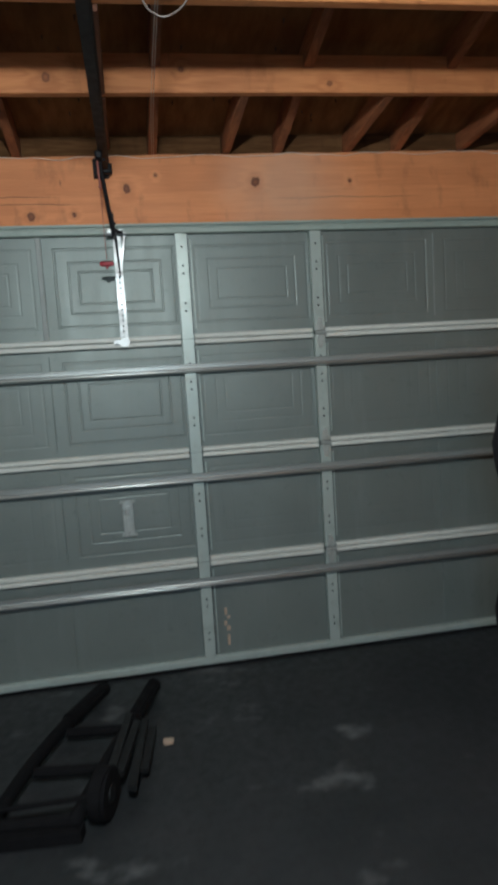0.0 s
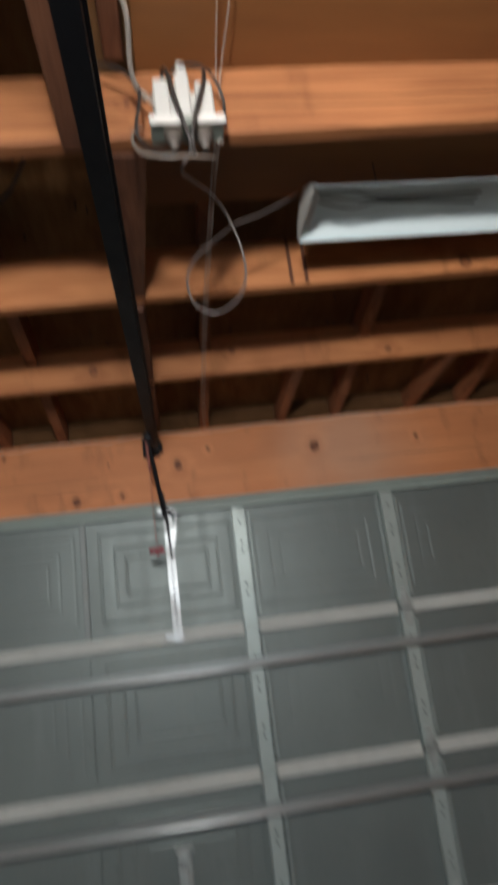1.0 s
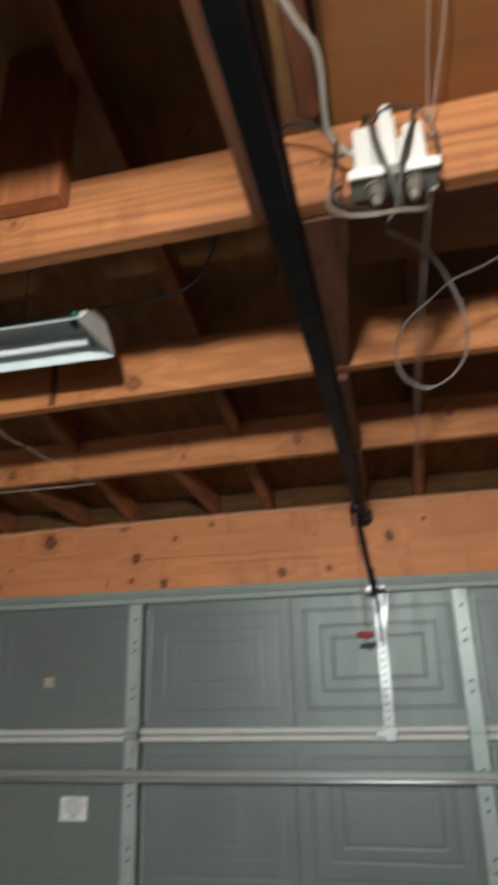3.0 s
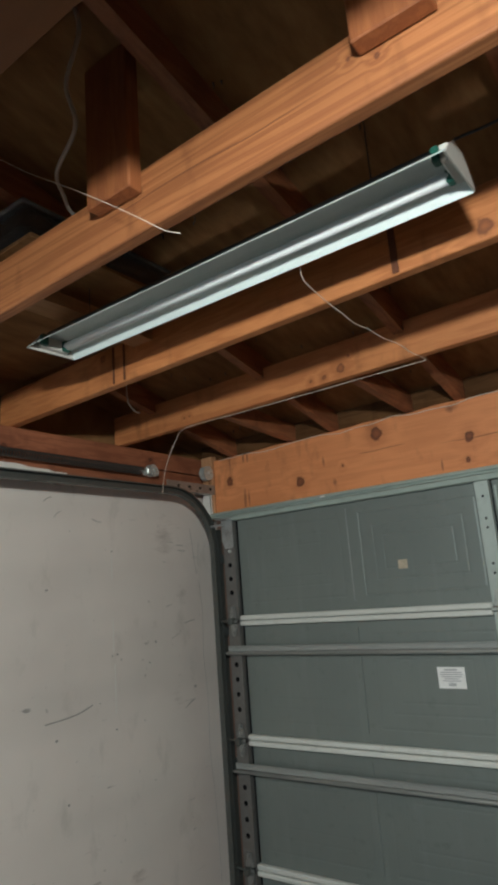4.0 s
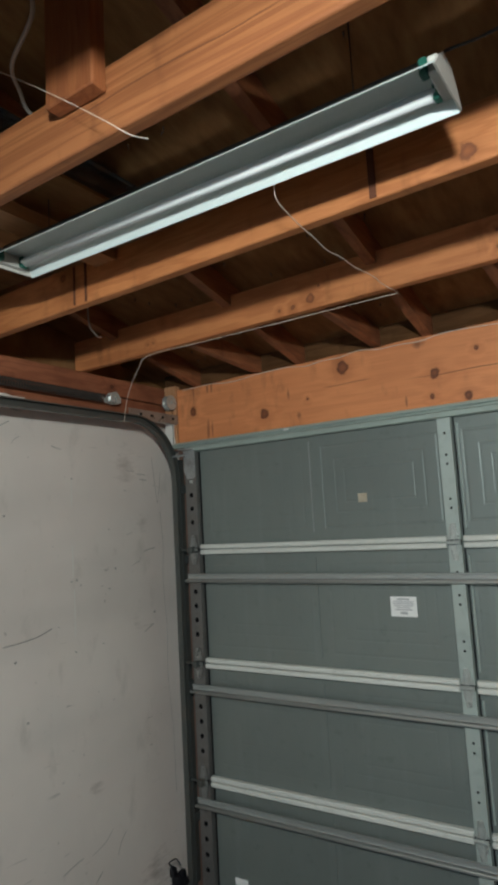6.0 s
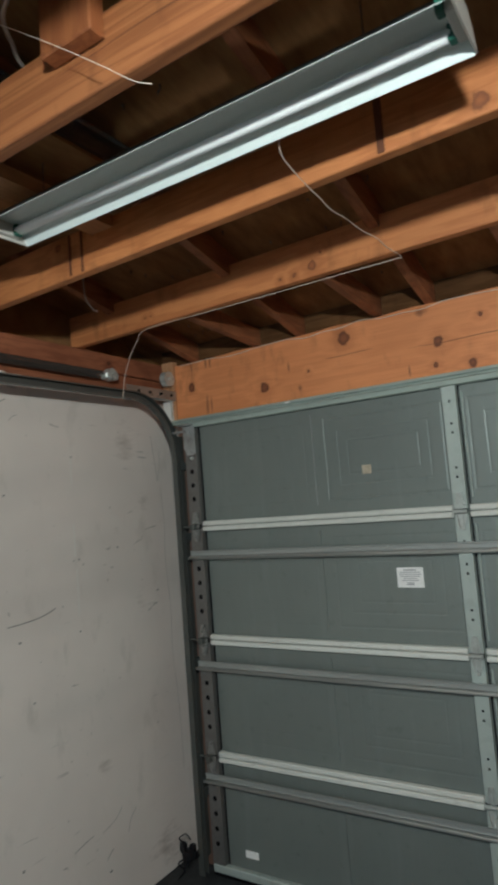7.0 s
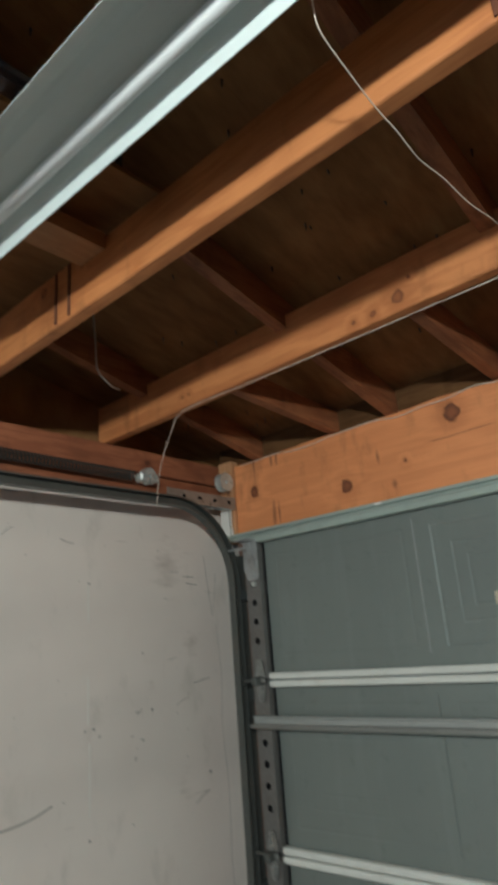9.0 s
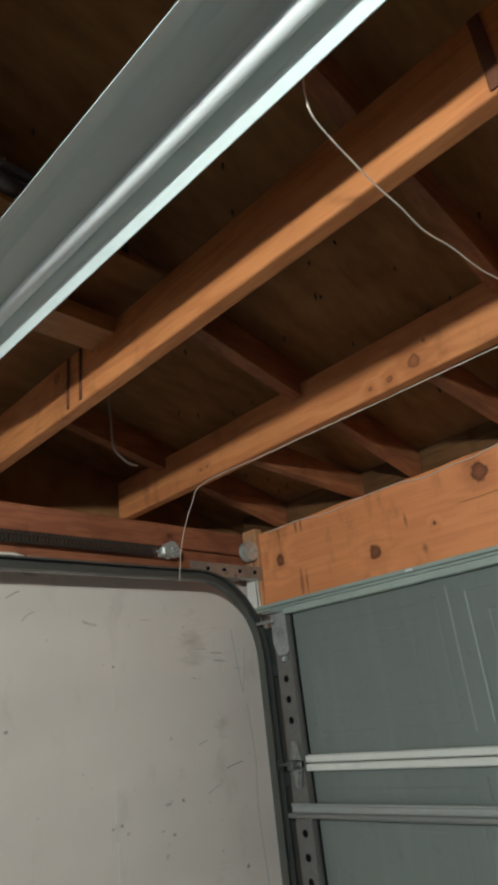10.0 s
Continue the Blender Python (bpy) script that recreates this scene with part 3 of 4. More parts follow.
bm = bmesh.new()
for i in range(4):
    x0, x1 = -0.40 + i * 1.3, -0.4003 + (i + 1) * 1.3
    for k in range(4):
        ya, yb = 0.3 - k * 0.8, 0.3 - (k + 1) * 0.8 + 0.0003
        own = prism([(ya, rafter_z(ya) + 0.094), (yb, rafter_z(yb) + 0.094), (yb, rafter_z(yb) + 0.106), (ya, rafter_z(ya) + 0.106)], x0, x1)
        joined(bm, own)
joined(bm, prism([(-2.89, rafter_z(-2.89) + 0.1), (-5.75, 2.62), (-5.75, 2.64), (-2.89, rafter_z(-2.89) + 0.12)], -0.42, 4.8))
joined(bm, prism([(0.32, rafter_z(0.32) + 0.108), (-2.95, rafter_z(-2.95) + 0.108), (-2.95, rafter_z(-2.95) + 0.13), (0.32, rafter_z(0.32) + 0.13)], -0.45, 4.85))
for v in bm.verts:
    v.co.z += 0.012 * (v.co.x - 1.75)
tagged(part("ceiling", bm, M_SHEATH), "bare brown plywood roof boards with nail tips", "roof", "", "structure")

# nail tips through the roof boards
bm = bmesh.new()
rng = random.Random(4)
for i in range(130):
    x, y = rng.uniform(-0.2, 3.2), rng.uniform(-1.5, 0.0)
    if rng.random() < 0.6:
        y = round(y / 0.15) * 0.15 + rng.uniform(-0.01, 0.01)
    z = rafter_z(y) + 0.096 + 0.012 * (x - 1.75)
    rod((x, y, z), (x + rng.uniform(-0.004, 0.004), y, z - rng.uniform(0.012, 0.022)), 0.0036, 4, bm, 0.0015)
tagged(part("roof_nails", bm, M_SPRING), "dark nail tips poking through the roof boards", "nails", "", "stuff")

# boards laid on the ties as a storage floor
tagged(part("storage_board", box(2.222, 4.6, -3.9, -1.245, 2.648, 2.664, 0.001), M_PANEL), "orange-brown plywood sheet laid over the ceiling ties", "board", "", "structure")
# unseen sheet, its front edge placed to keep bulb light off the attic
tagged(part("storage_board", box(-0.3, 2.08, -3.85, -2.00, 2.602, 2.618, 0.001), M_PANEL), "unseen plywood sheet added over the rear ceiling ties", "board", "", "structure")
tagged(part("storage_board", box(-0.3, 4.6, -5.58, -4.905, 2.636, 2.652, 0.001), M_PANEL), "unseen plywood sheet added over the rear ceiling ties", "board", "", "structure")

tagged(part("storage_board", box(-0.3, 0.70, -1.645, -1.03, 2.638, 2.650, 0.001), M_SHEATH), "brown board under the storage tote on the ties", "board", "", "structure")

tagged(part("tie_brace", prism([(0.461, 2.566), (0.551, 2.566), (0.551, 2.606), (0.461, 2.606)], -1.60, -1.0735, "y"), M_BRACE), "flat pine brace between the ceiling ties", "brace", "", "structure")

# hangers on the tie
for x0, z0 in ((0.972, 2.562), (1.622, 2.572)):
    bm = box(x0, x0 + 0.135, -1.692, -1.654, z0, 2.922, 0.003)
    tagged(part("tie_hanger", bm, M_POST), "upright fir hanger nailed to the ceiling tie", "post", "tie hangers", "structure")

# stop trim over the door
trim = tagged(part("door_stop_trim", prism([(0.076, 2.1095), (0.020, 2.1095), (0.020, 2.1115), (0.034, 2.113), (0.034, 2.119), (0.022, 2.121), (0.020, 2.124), (0.020, 2.130), (0.030, 2.133), (0.050, 2.136), (0.050, 2.139), (0.076, 2.144)], -0.17, 4.42), M_TRIM),
              "grey-green painted stop moulding over the door", "trim", "", "structure")

part("paint_chip", box(0.497, 0.523, 0.0185, 0.0222, 2.1225, 2.1300, 0.0008), M_PALECHIP, trim, "bare pale chip in the paint")

bm = box(-0.232, -0.172, 0.052, 0.059, 2.13, 2.275, 0.002)
bmesh.ops.subdivide_edges(bm, edges=bm.edges[:], cuts=3, use_grid_fill=True)
for v in bm.verts:
    v.co += Vector((noise.noise(v.co * 40) * 0.012, 0, noise.noise(v.co * 33 + Vector((5, 1, 2))) * 0.014))
part("torn_edge", bm, M_PALECHIP, wall_left, "torn pale drywall edge")

bm = box(-0.262, -0.2585, -2.7, -0.80, 2.258, 2.296)
bmesh.ops.subdivide_edges(bm, edges=[e for e in bm.edges if e.calc_length() > 0.5], cuts=60, use_grid_fill=True)
for v in bm.verts:
    if v.co.z > 2.27:
        v.co.z += 0.012 * noise.noise((v.co.y * 9, 0, 3)) + 0.005 * noise.noise((v.co.y * 40, 2, 0)) - 0.012 * max(0.0, min(1.0, (v.co.y + 1.1) / 0.3))
part("torn_strip", bm, M_FILLER, wall_left, "torn pale drywall edge over the plate")

# ---- the garage door ----
H = 0.533
EDGES = [0.0, 0.613, 1.226, 1.835, 2.47, 3.106, 3.72, 4.335]
SKIN = 0.030
LOOPS = [(0.0, 0.0), (0.003, 0.011), (0.009, 0.011), (0.013, 0.002), (0.060, 0.002), (0.0635, 0.010), (0.068, 0.010), (0.0715, 0.004), (0.103, 0.004), (0.1065, 0.011), (0.111, 0.011), (0.1145, 0.003)]
door = thing("garage_door", "closed grey sectional steel garage door seen from inside", "garage door")


PRESS = (0.07, 0.09, 0.09, 0.32, 0.11, 0.10, 0.10)


def section_skin(z0, z1, depth):
    bm = bmesh.new()
    xs = [-0.07]
    for a, b in zip(EDGES, EDGES[1:]):
        xs += [a + 0.055, b - 0.035]
    xs.append(4.405)
    zs = [z0 + 0.002, z0 + 0.075, z1 - 0.075, z1 - 0.002]

    def ring(x0, x1, za, zb, i, y):
        return [bm.verts.new((x0 + i, y, za + i)), bm.verts.new((x1 - i, y, za + i)), bm.verts.new((x1 - i, y, zb - i)), bm.verts.new((x0 + i, y, zb - i))]
    for k in range(len(xs) - 1):
        for j in range(3):
            if j == 1 and k % 2 == 1:
                rings = [ring(xs[k], xs[k + 1], zs[1], zs[2], i, SKIN + d * depth * PRESS[k // 2]) for i, d in LOOPS]
                for p, q in zip(rings, rings[1:]):
                    for s in range(4):
                        bm.faces.new((p[s], p[(s + 1) % 4], q[(s + 1) % 4], q[s]))
                bm.faces.new(rings[-1])
            else:
                bm.faces.new(ring(xs[k], xs[k + 1], zs[j], zs[j + 1], 0, SKIN))
    bmesh.ops.remove_doubles(bm, verts=bm.verts, dist=0.0004)
    box(-0.07, 4.405, SKIN + 0.014, SKIN + 0.034, z0 + 0.002, z1 - 0.002, bm=bm)
    return bm


def perforated(bm, xc, w, z0, z1, y, holes, r, edge=0.018):
    """A channel along z with round holes punched through its face."""
    def v(x, z):
        return bm.verts.new((x, y, z))

    def quad(xa, xb, za, zb):
        bm.faces.new((v(xa, za), v(xb, za), v(xb, zb), v(xa, zb)))
    s, last = w / 2, z0
    for zc in sorted(holes):
        half = min(s, r * 1.7, 0.02)
        if zc - half < last or zc + half > z1:
            continue
        quad(xc - s, xc + s, last, zc - half)
        sq = [(1, 0), (1, 1), (0, 1), (-1, 1), (-1, 0), (-1, -1), (0, -1), (1, -1)]
        outer = [v(xc + s * a, zc + half * b) for a, b in sq]
        inner = [v(xc + r * math.cos(math.pi / 4 * i), zc + r * math.sin(math.pi / 4 * i)) for i in range(8)]
        deep = [bm.verts.new((p.co.x, y + 0.002, p.co.z)) for p in inner]
        for i in range(8):
            j = (i + 1) % 8
            bm.faces.new((outer[i], outer[j], inner[j], inner[i]))
            bm.faces.new((inner[i], inner[j], deep[j], deep[i]))
        last = zc + half
    quad(xc - s, xc + s, last, z1)
    for x in (xc - s, xc + s):
        bm.faces.new((bm.verts.new((x, y, z0)), bm.verts.new((x, y, z1)), bm.verts.new((x, y + edge, z1)), bm.verts.new((x, y + edge, z0))))
    bmesh.ops.remove_doubles(bm, verts=bm.verts, dist=0.0002)
    return bm


def hinge(x, z, parent, roller=False):
    """Two tapered pressed leaves with a raised rib, and the knuckle between them."""
    bm = bmesh.new()
    for d in (1, -1):
        for w0, w1, ya, yb, h in ((0.020, 0.008, -0.008, -0.0045, 0.070), (0.008, 0.003, -0.014, -0.0075, 0.062)):
            joined(bm, prism([(x - w0, z + d * 0.010), (x + w0, z + d * 0.010), (x + w1, z + d * h), (x - w1, z + d * h)], ya, yb, "y"))
        for e in (1, -1):
            rod((x + e * 0.019, -0.009, z + d * 0.014), (x + e * 0.007, -0.010, z + d * 0.069), 0.0028, 6, bm)
            rod((x + e * 0.014, -0.0135, z + d * 0.012), (x + e * 0.002, -0.0135, z + d * 0.058), 0.0028, 6, bm)
        rod((x, -0.013, z + d * 0.066), (x, -0.007, z + d * 0.066), 0.005, 6, bm)
        rod((x + 0.016, -0.013, z + d * 0.03), (x + 0.016, -0.007, z + d * 0.03), 0.005, 6, bm)
    own = rod((x - 0.026, -0.014, z), (x + 0.026, -0.014, z), 0.008, 10)
    joined(bm, own)
    ob = part("hinge", bm, M_HINGE if roller else M_GALV, parent, "galvanised steel hinge")
    part("hinge_pin_block", box(x - 0.027, x + 0.027, -0.0115, -0.002, z - 0.0095, z + 0.0095, 0.001), M_RUBBER, ob, "black greasy hinge joint")
    if roller:
        bm = rod((x - 0.006, -0.013, z), (-0.100, -0.013, z), 0.0055, 8)
        rod((-0.104, -0.013, z), (-0.122, -0.013, z), 0.015, 14, bm)
        box(x - 0.012, x + 0.012, -0.045, -0.010, z - 0.014, z + 0.014, 0.003, bm)
        part("roller", bm, M_TRACK, ob, "steel track roller")
    return ob


for k in range(4):
    z0, z1 = k * H + (0.012 if k == 0 else 0.0), (2.108 if k == 3 else (k + 1) * H)
    sec = part("door_section", section_skin(z0, z1, (0.12, 0.45, 0.6, 1.0)[k]), M_SKIN, door, "grey embossed steel door section")
    # cream rolled edges along the joints, bay by bay
    cuts = [0.0, 1.226, 2.47, 3.106, 4.335]
    for a, b in zip(cuts, cuts[1:]):
        xa, xb = (a if a == 0 else a + 0.031), (b if b > 4.3 else b - 0.031)
        if k > 0:
            part("edge_rail", box(xa, xb, 0.001, SKIN - 0.002, z0 + 0.002, z0 + 0.0235, 0.004), M_BAR, sec, "cream rolled edge")
        if k < 3:
            part("edge_rail", box(xa, xb, 0.0, SKIN - 0.002, z1 - 0.0235, z1 - 0.002, 0.004), M_BAR, sec, "cream rolled edge")
    if k == 3:
        part("edge_rail", box(-0.07, 4.405, -0.006, SKIN - 0.002, z1 - 0.028, z1 - 0.004, 0.004), M_TRIM, sec, "grey-green top rail")
    if k == 0:
        part("edge_rail", box(-0.07, 4.405, -0.002, SKIN - 0.002, 0.016, 0.052, 0.004), M_STILE, sec, "grey bottom rail")
        part("bottom_seal", box(-0.07, 4.405, 0.0, 0.04, 0.0, 0.015, 0.004), M_RUBBER, sec, "black rubber bottom seal")
    # stiles
    top = z1 - (0.03 if k == 3 else 0.001)
    low = z0 + (0.042 if k == 0 else 0.001)
    for x in EDGES:
        if x in (0.613, 3.72) or (x == 1.835):
            part("fold_strip", box(x - 0.0025, x + 0.0025, SKIN - 0.003, SKIN - 0.0005, z0 + 0.06, z1 - 0.05, 0.002), M_STRIP if k == 3 else M_SKIN, sec)
            if x == 1.835 and k == 3:
                part("stile", box(x - 0.011, x + 0.011, 0.008, SKIN - 0.001, z0 + 0.024, z1 - 0.03, 0.002), M_STRIP, sec, "narrow grey stile")
            continue
        end = x in (0.0, 4.335)
        if end:
            xc = -0.035 if x == 0.0 else 4.37
            holes = [z0 + 0.133 + 0.0665 * i for i in range(4 if k == 3 else 5)]
            bm = perforated(bmesh.new(), xc, 0.066, low, top, -0.002, holes, 0.0125, SKIN - 0.001)
            part("stile", bm, M_END, sec, "perforated galvanised end stile")
            # black sheet behind the holes, standing in for the shade inside the stile
            part("stile_shade", box(xc - 0.03, xc + 0.03, 0.003, 0.006, low, top), M_RUBBER, sec, "black backing that darkens the end stile's holes")
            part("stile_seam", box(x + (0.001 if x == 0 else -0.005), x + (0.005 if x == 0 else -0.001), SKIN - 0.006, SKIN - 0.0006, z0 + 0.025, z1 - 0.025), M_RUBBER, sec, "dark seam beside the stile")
        else:
            holes = [z0 + h for h in (0.13, 0.165, 0.30, 0.335, 0.42)]
            bm = perforated(bmesh.new(), x, 0.052, low, top, -0.004, holes, 0.0055, SKIN - 0.003)
            part("stile", bm, M_STILE, sec, "grey pressed steel stile")
            # same black sheet in place of the shade seen through these holes
            part("stile_shade", box(x - 0.024, x + 0.024, 0.001, 0.004, low, top), M_RUBBER, sec, "black backing that darkens the stile's holes")
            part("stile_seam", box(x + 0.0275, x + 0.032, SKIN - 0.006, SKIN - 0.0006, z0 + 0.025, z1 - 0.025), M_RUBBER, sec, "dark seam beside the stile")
            part("fold_strip", box(x + 0.040, x + 0.047, SKIN - 0.012, SKIN - 0.0005, z0 + 0.05, z1 - 0.05, 0.002), M_STILE, sec, "pale folded steel edge")
    # strut across the section, below its top joint's neighbour
    if k < 3:
        zs = (0.434, 0.945, 1.462)[k]
        lip = [(-0.004, zs - 0.004), (-0.010, zs - 0.009), (-0.014, zs - 0.010), (-0.018, zs - 0.008)]
        lip += [(-0.0225 - 0.0055 * math.sin(math.pi * i / 6), zs - 0.0095 + 0.0075 * math.cos(math.pi * i / 6)) for i in range(7)]
        lip += [(-0.012, zs - 0.020), (-0.004, zs - 0.021)]
        strut = part("strut", prism(sheet_profile(lip, 0.002), -0.075, 4.41), M_STRUT, sec, "grey steel stiffening strut", True)
        flange = [(-0.0045, zs + 0.023), (-0.009, zs + 0.021), (-0.009, zs + 0.017), (-0.0055, zs + 0.014), (-0.0055, zs + 0.001), (-0.0075, zs - 0.003)]
        part("strut_flange", prism(sheet_profile(flange, 0.002), -0.075, 4.41), M_FLANGE, strut, "dull grey upper flange")
for k in (1, 2, 3):
    for x in (1.226, 3.106):
        hinge(x, k * H, door)
    hinge(-0.030, k * H, door, True)

# top corner bracket of the door
bm = prism([(-0.070, 2.092), (-0.002, 2.092), (-0.002, 1.955), (-0.016, 1.945), (-0.052, 1.945), (-0.070, 1.985)], -0.008, -0.0045, "y")
joined(bm, prism([(-0.070, 2.092), (-0.036, 2.092), (-0.010, 1.995), (-0.020, 1.985), (-0.044, 2.0)], -0.0125, -0.0085, "y"))
box(-0.072, -0.004, -0.052, -0.006, 2.088, 2.092, bm=bm)
rod((-0.026, -0.0125, 1.962), (-0.026, -0.007, 1.962), 0.0065, 8, bm)
rod((-0.03, -0.045, 2.06), (-0.125, -0.045, 2.06), 0.0055, 8, bm)
part("corner_bracket", bm, M_ZINC, door, "galvanised top corner bracket")
part("bolt_head", rod((-0.027, -0.012, 1.931), (-0.027, -0.003, 1.931), 0.009, 8), M_GALV, door, "shiny bolt head")

# lock plate, labels and marks on the door
bm = box(2.105, 2.155, 0.012, 0.028, 0.69, 0.865, 0.004)
box(2.118, 2.142, 0.002, 0.014, 0.715, 0.84, 0.003, bm)
box(2.095, 2.165, 0.018, 0.030, 0.69, 0.705, 0.002, bm)
box(2.095, 2.165, 0.018, 0.030, 0.85, 0.865, 0.002, bm)
part("lock_plate", bm, M_GALV, door, "small galvanised slide lock plate")
label = part("warning_label", box(0.938, 1.046, 0.0282, 0.0298, 1.309, 1.388), M_PAPER, door, "white printed warning label")
for i, (w, h) in enumerate(((0.05, 0.006), (0.085, 0.0035), (0.09, 0.0035), (0.08, 0.0035), (0.055, 0.0035), (0.07, 0.0035), (0.03, 0.003), (0.03, 0.006))):
    part("print_bar", box(0.992 - w / 2, 0.992 + w / 2, 0.0275, 0.0283, 1.375 - i * 0.008, 1.375 - i * 0.008 + h), M_INK, label)
part("tape_patch", box(0.832, 0.872, 0.0275, 0.0325, 1.775, 1.812, 0.001), M_TAN, door, "tan square of old tape")
part("sticker", box(0.095, 0.165, 0.0285, 0.0298, 0.10, 0.132, 0.0005), M_PAPER, door, "small white sticker")
for x, z0, z1, w in ((2.562, 0.245, 0.282, 0.007), (2.575, 0.225, 0.24, 0.009), (2.558, 0.19, 0.215, 0.008), (2.572, 0.165, 0.19, 0.010), (2.570, 0.09, 0.145, 0.007)):
    part("rust_mark", box(x - w, x + w, 0.028, 0.0325, z0, z1, 0.003), M_STAIN, door, "yellowish rust mark")

# ---- track, pulleys and spring at the side ----


def sweep_track(zb, rad, ztop, yv, yend):
    zc = ztop - rad
    path = [((yv, zb), (1, 0)), ((yv, zc), (1, 0))]
    for i in range(1, 13):
        a = math.pi / 2 * i / 12
        path.append(((yv - rad + rad * math.cos(a), zc + rad * math.sin(a)), (math.cos(a), math.sin(a))))
    path.append(((yend, ztop - 0.025), (0, 1)))
    prof = sheet_profile([(-0.102, -0.012), (-0.102, -0.018), (-0.132, -0.018), (-0.132, 0.018), (-0.102, 0.018), (-0.102, 0.012)], -0.0025)
    bm = bmesh.new()
    rings = [[bm.verts.new((px, p[0] + n[0] * o, p[1] + n[1] * o)) for px, o in prof] for p, n in path]
    m = len(prof)
    for a, b in zip(rings, rings[1:]):
        for k in range(m):
            bm.faces.new((a[k], a[(k + 1) % m], b[(k + 1) % m], b[k]))
    bm.faces.new(rings[0])
    bm.faces.new(rings[-1])
    return bm


track = thing("door_track", "dark galvanised curved garage door track along the side wall", "door track")
part("channel", sweep_track(0.0, 0.29, 2.226, -0.013, -2.75), M_TRACK, track)
part("jamb_angle", prism(sheet_profile([(-0.136, 0.066), (-0.136, 0.0), (-0.134, -0.004)], 0.003), 0.05, 2.05, "z"), M_TRACK, track, "dark steel mounting angle")
for z in (0.35, 0.95, 1.55, 1.9):
    part("track_bracket", box(-0.142, -0.108, 0.004, 0.066, z - 0.02, z + 0.02, 0.002), M_TRACK, track)
bm = prism(sheet_profile([(-0.19, 2.238), (-0.150, 2.238), (-0.150, 2.285)], 0.003), -0.30, 0.058, "y")
part("header_angle", bm, M_HINGE, track, "perforated steel angle")
# black discs on the angle paint the dark of its holes
for y in (-0.22, -0.14, -0.06, 0.02):
    part("bolt", rod((-0.150, y, 2.262), (-0.1455, y, 2.262), 0.007, 8), M_RUBBER, track, "black disc drawn as a bolt hole's shade")
part("rear_hanger", box(-0.20, -0.130, -2.70, -2.66, 2.17, 2.45, 0.002), M_TRACK, track)


def sheave(name, x, y, z, r, parent):
    bm = rod((x - 0.010, y, z), (x + 0.010, y, z), r, 20)
    rod((x - 0.016, y, z), (x - 0.008, y, z), r * 1.12, 20, bm)
    rod((x + 0.008, y, z), (x + 0.016, y, z), r * 1.12, 20, bm)
    rod((x - 0.03, y, z), (x + 0.026, y, z), 0.008, 8, bm)
    return part(name, bm, M_GALV, parent, "worn steel cable pulley")


sheave("pulley", -0.175, 0.026, 2.350, 0.034, track)
spring = thing("extension_spring", "dark coiled extension spring running along the wall plate", "spring")
turns, y0, y1 = 150, -0.40, -2.35
pts = [(-0.215 + 0.017 * math.cos(a), y0 + (y1 - y0) * i / (turns * 8), 2.326 + 0.017 * math.sin(a)) for i, a in ((i, 2 * math.pi * i / 8) for i in range(turns * 8 + 1))]
part("coil", tube(pts, 0.0036, 4, curve=False), M_SPRING, spring)
part("eye_bolt", rod((-0.215, y0, 2.326), (-0.215, -0.345, 2.326), 0.005, 8), M_GALV, spring)
part("pulley_fork", box(-0.236, -0.194, -0.380, -0.300, 2.309, 2.343, 0.006), M_GALV, spring, "galvanised pulley fork")
sheave("pulley", -0.215, -0.335, 2.334, 0.026, spring)
part("anchor", rod((-0.215, y1, 2.326), (-0.215, -2.55, 2.326), 0.005, 8), M_GALV, spring)
part("anchor_plate", box(-0.262, -0.2, -2.58, -2.54, 2.29, 2.346, 0.002), M_GALV, spring)
lift_cable = tagged(part("lift_cable", tube([(-0.175, 0.046, 2.335), (-0.172, 0.05, 1.2), (-0.11, 0.03, 0.08)], 0.0018, 5), M_SPRING), "thin steel lift cable beside the door track", "cable")

# ---- opener rail, arm and bracket ----
rail = thing("opener_rail", "black door opener rail running under the ceiling ties", "opener rail")


def rail_z(y):
    return 2.40 + 0.022 * (y - 0.06)


bm = bmesh.new()
for x0, x1, a, b in ((2.134, 2.168, -0.03, -0.008), (2.134, 2.174, -0.008, -0.004)):
    own = prism([(0.06, rail_z(0.06) + a), (-3.5, rail_z(-3.5) + a), (-3.5, rail_z(-3.5) + b), (0.06, rail_z(0.06) + b)], x0, x1)
    joined(bm, own)
part("rail", bm, M_BLACK, rail)
bm = box(2.10, 2.17, 0.055, 0.077, 2.345, 2.43, 0.003)
box(2.115, 2.185, 0.02, 0.06, 2.355, 2.40, 0.006, bm)
part("header_bracket", bm, M_BLACK, rail, "black steel header bracket")
bm = box(2.120, 2.150, -0.225, -0.155, 2.338, 2.372, 0.006)
rod((2.112, -0.185, 2.345), (2.160, -0.185, 2.345), 0.006, 8, bm)
part("trolley", bm, M_BLACK, rail, "black trolley")
part("arm", rod((2.137, -0.185, 2.335), (2.170, -0.055, 2.06), 0.009, 8), M_BLACK, rail, "black opener arm")
bm = prism([(2.160, 2.165), (2.172, 2.165), (2.184, 2.045), (2.186, 1.90), (2.180, 1.90), (2.172, 2.03)], -0.066, -0.056, "y")
for x, z in ((2.163, 2.150), (2.168, 2.115), (2.178, 2.085), (2.196, 2.078)):
    rod((x - 0.012, -0.06, z), (x + 0.014, -0.06, z), 0.0065, 8, bm)
part("arm_link", bm, M_BLACK, rail, "black arm link with bolts")
part("arm_support", prism([(2.188, 1.94), (2.197, 1.94), (2.222, 2.085), (2.213, 2.085)], -0.028, -0.024, "y"), M_ZINC, rail, "zinc bracket stay")
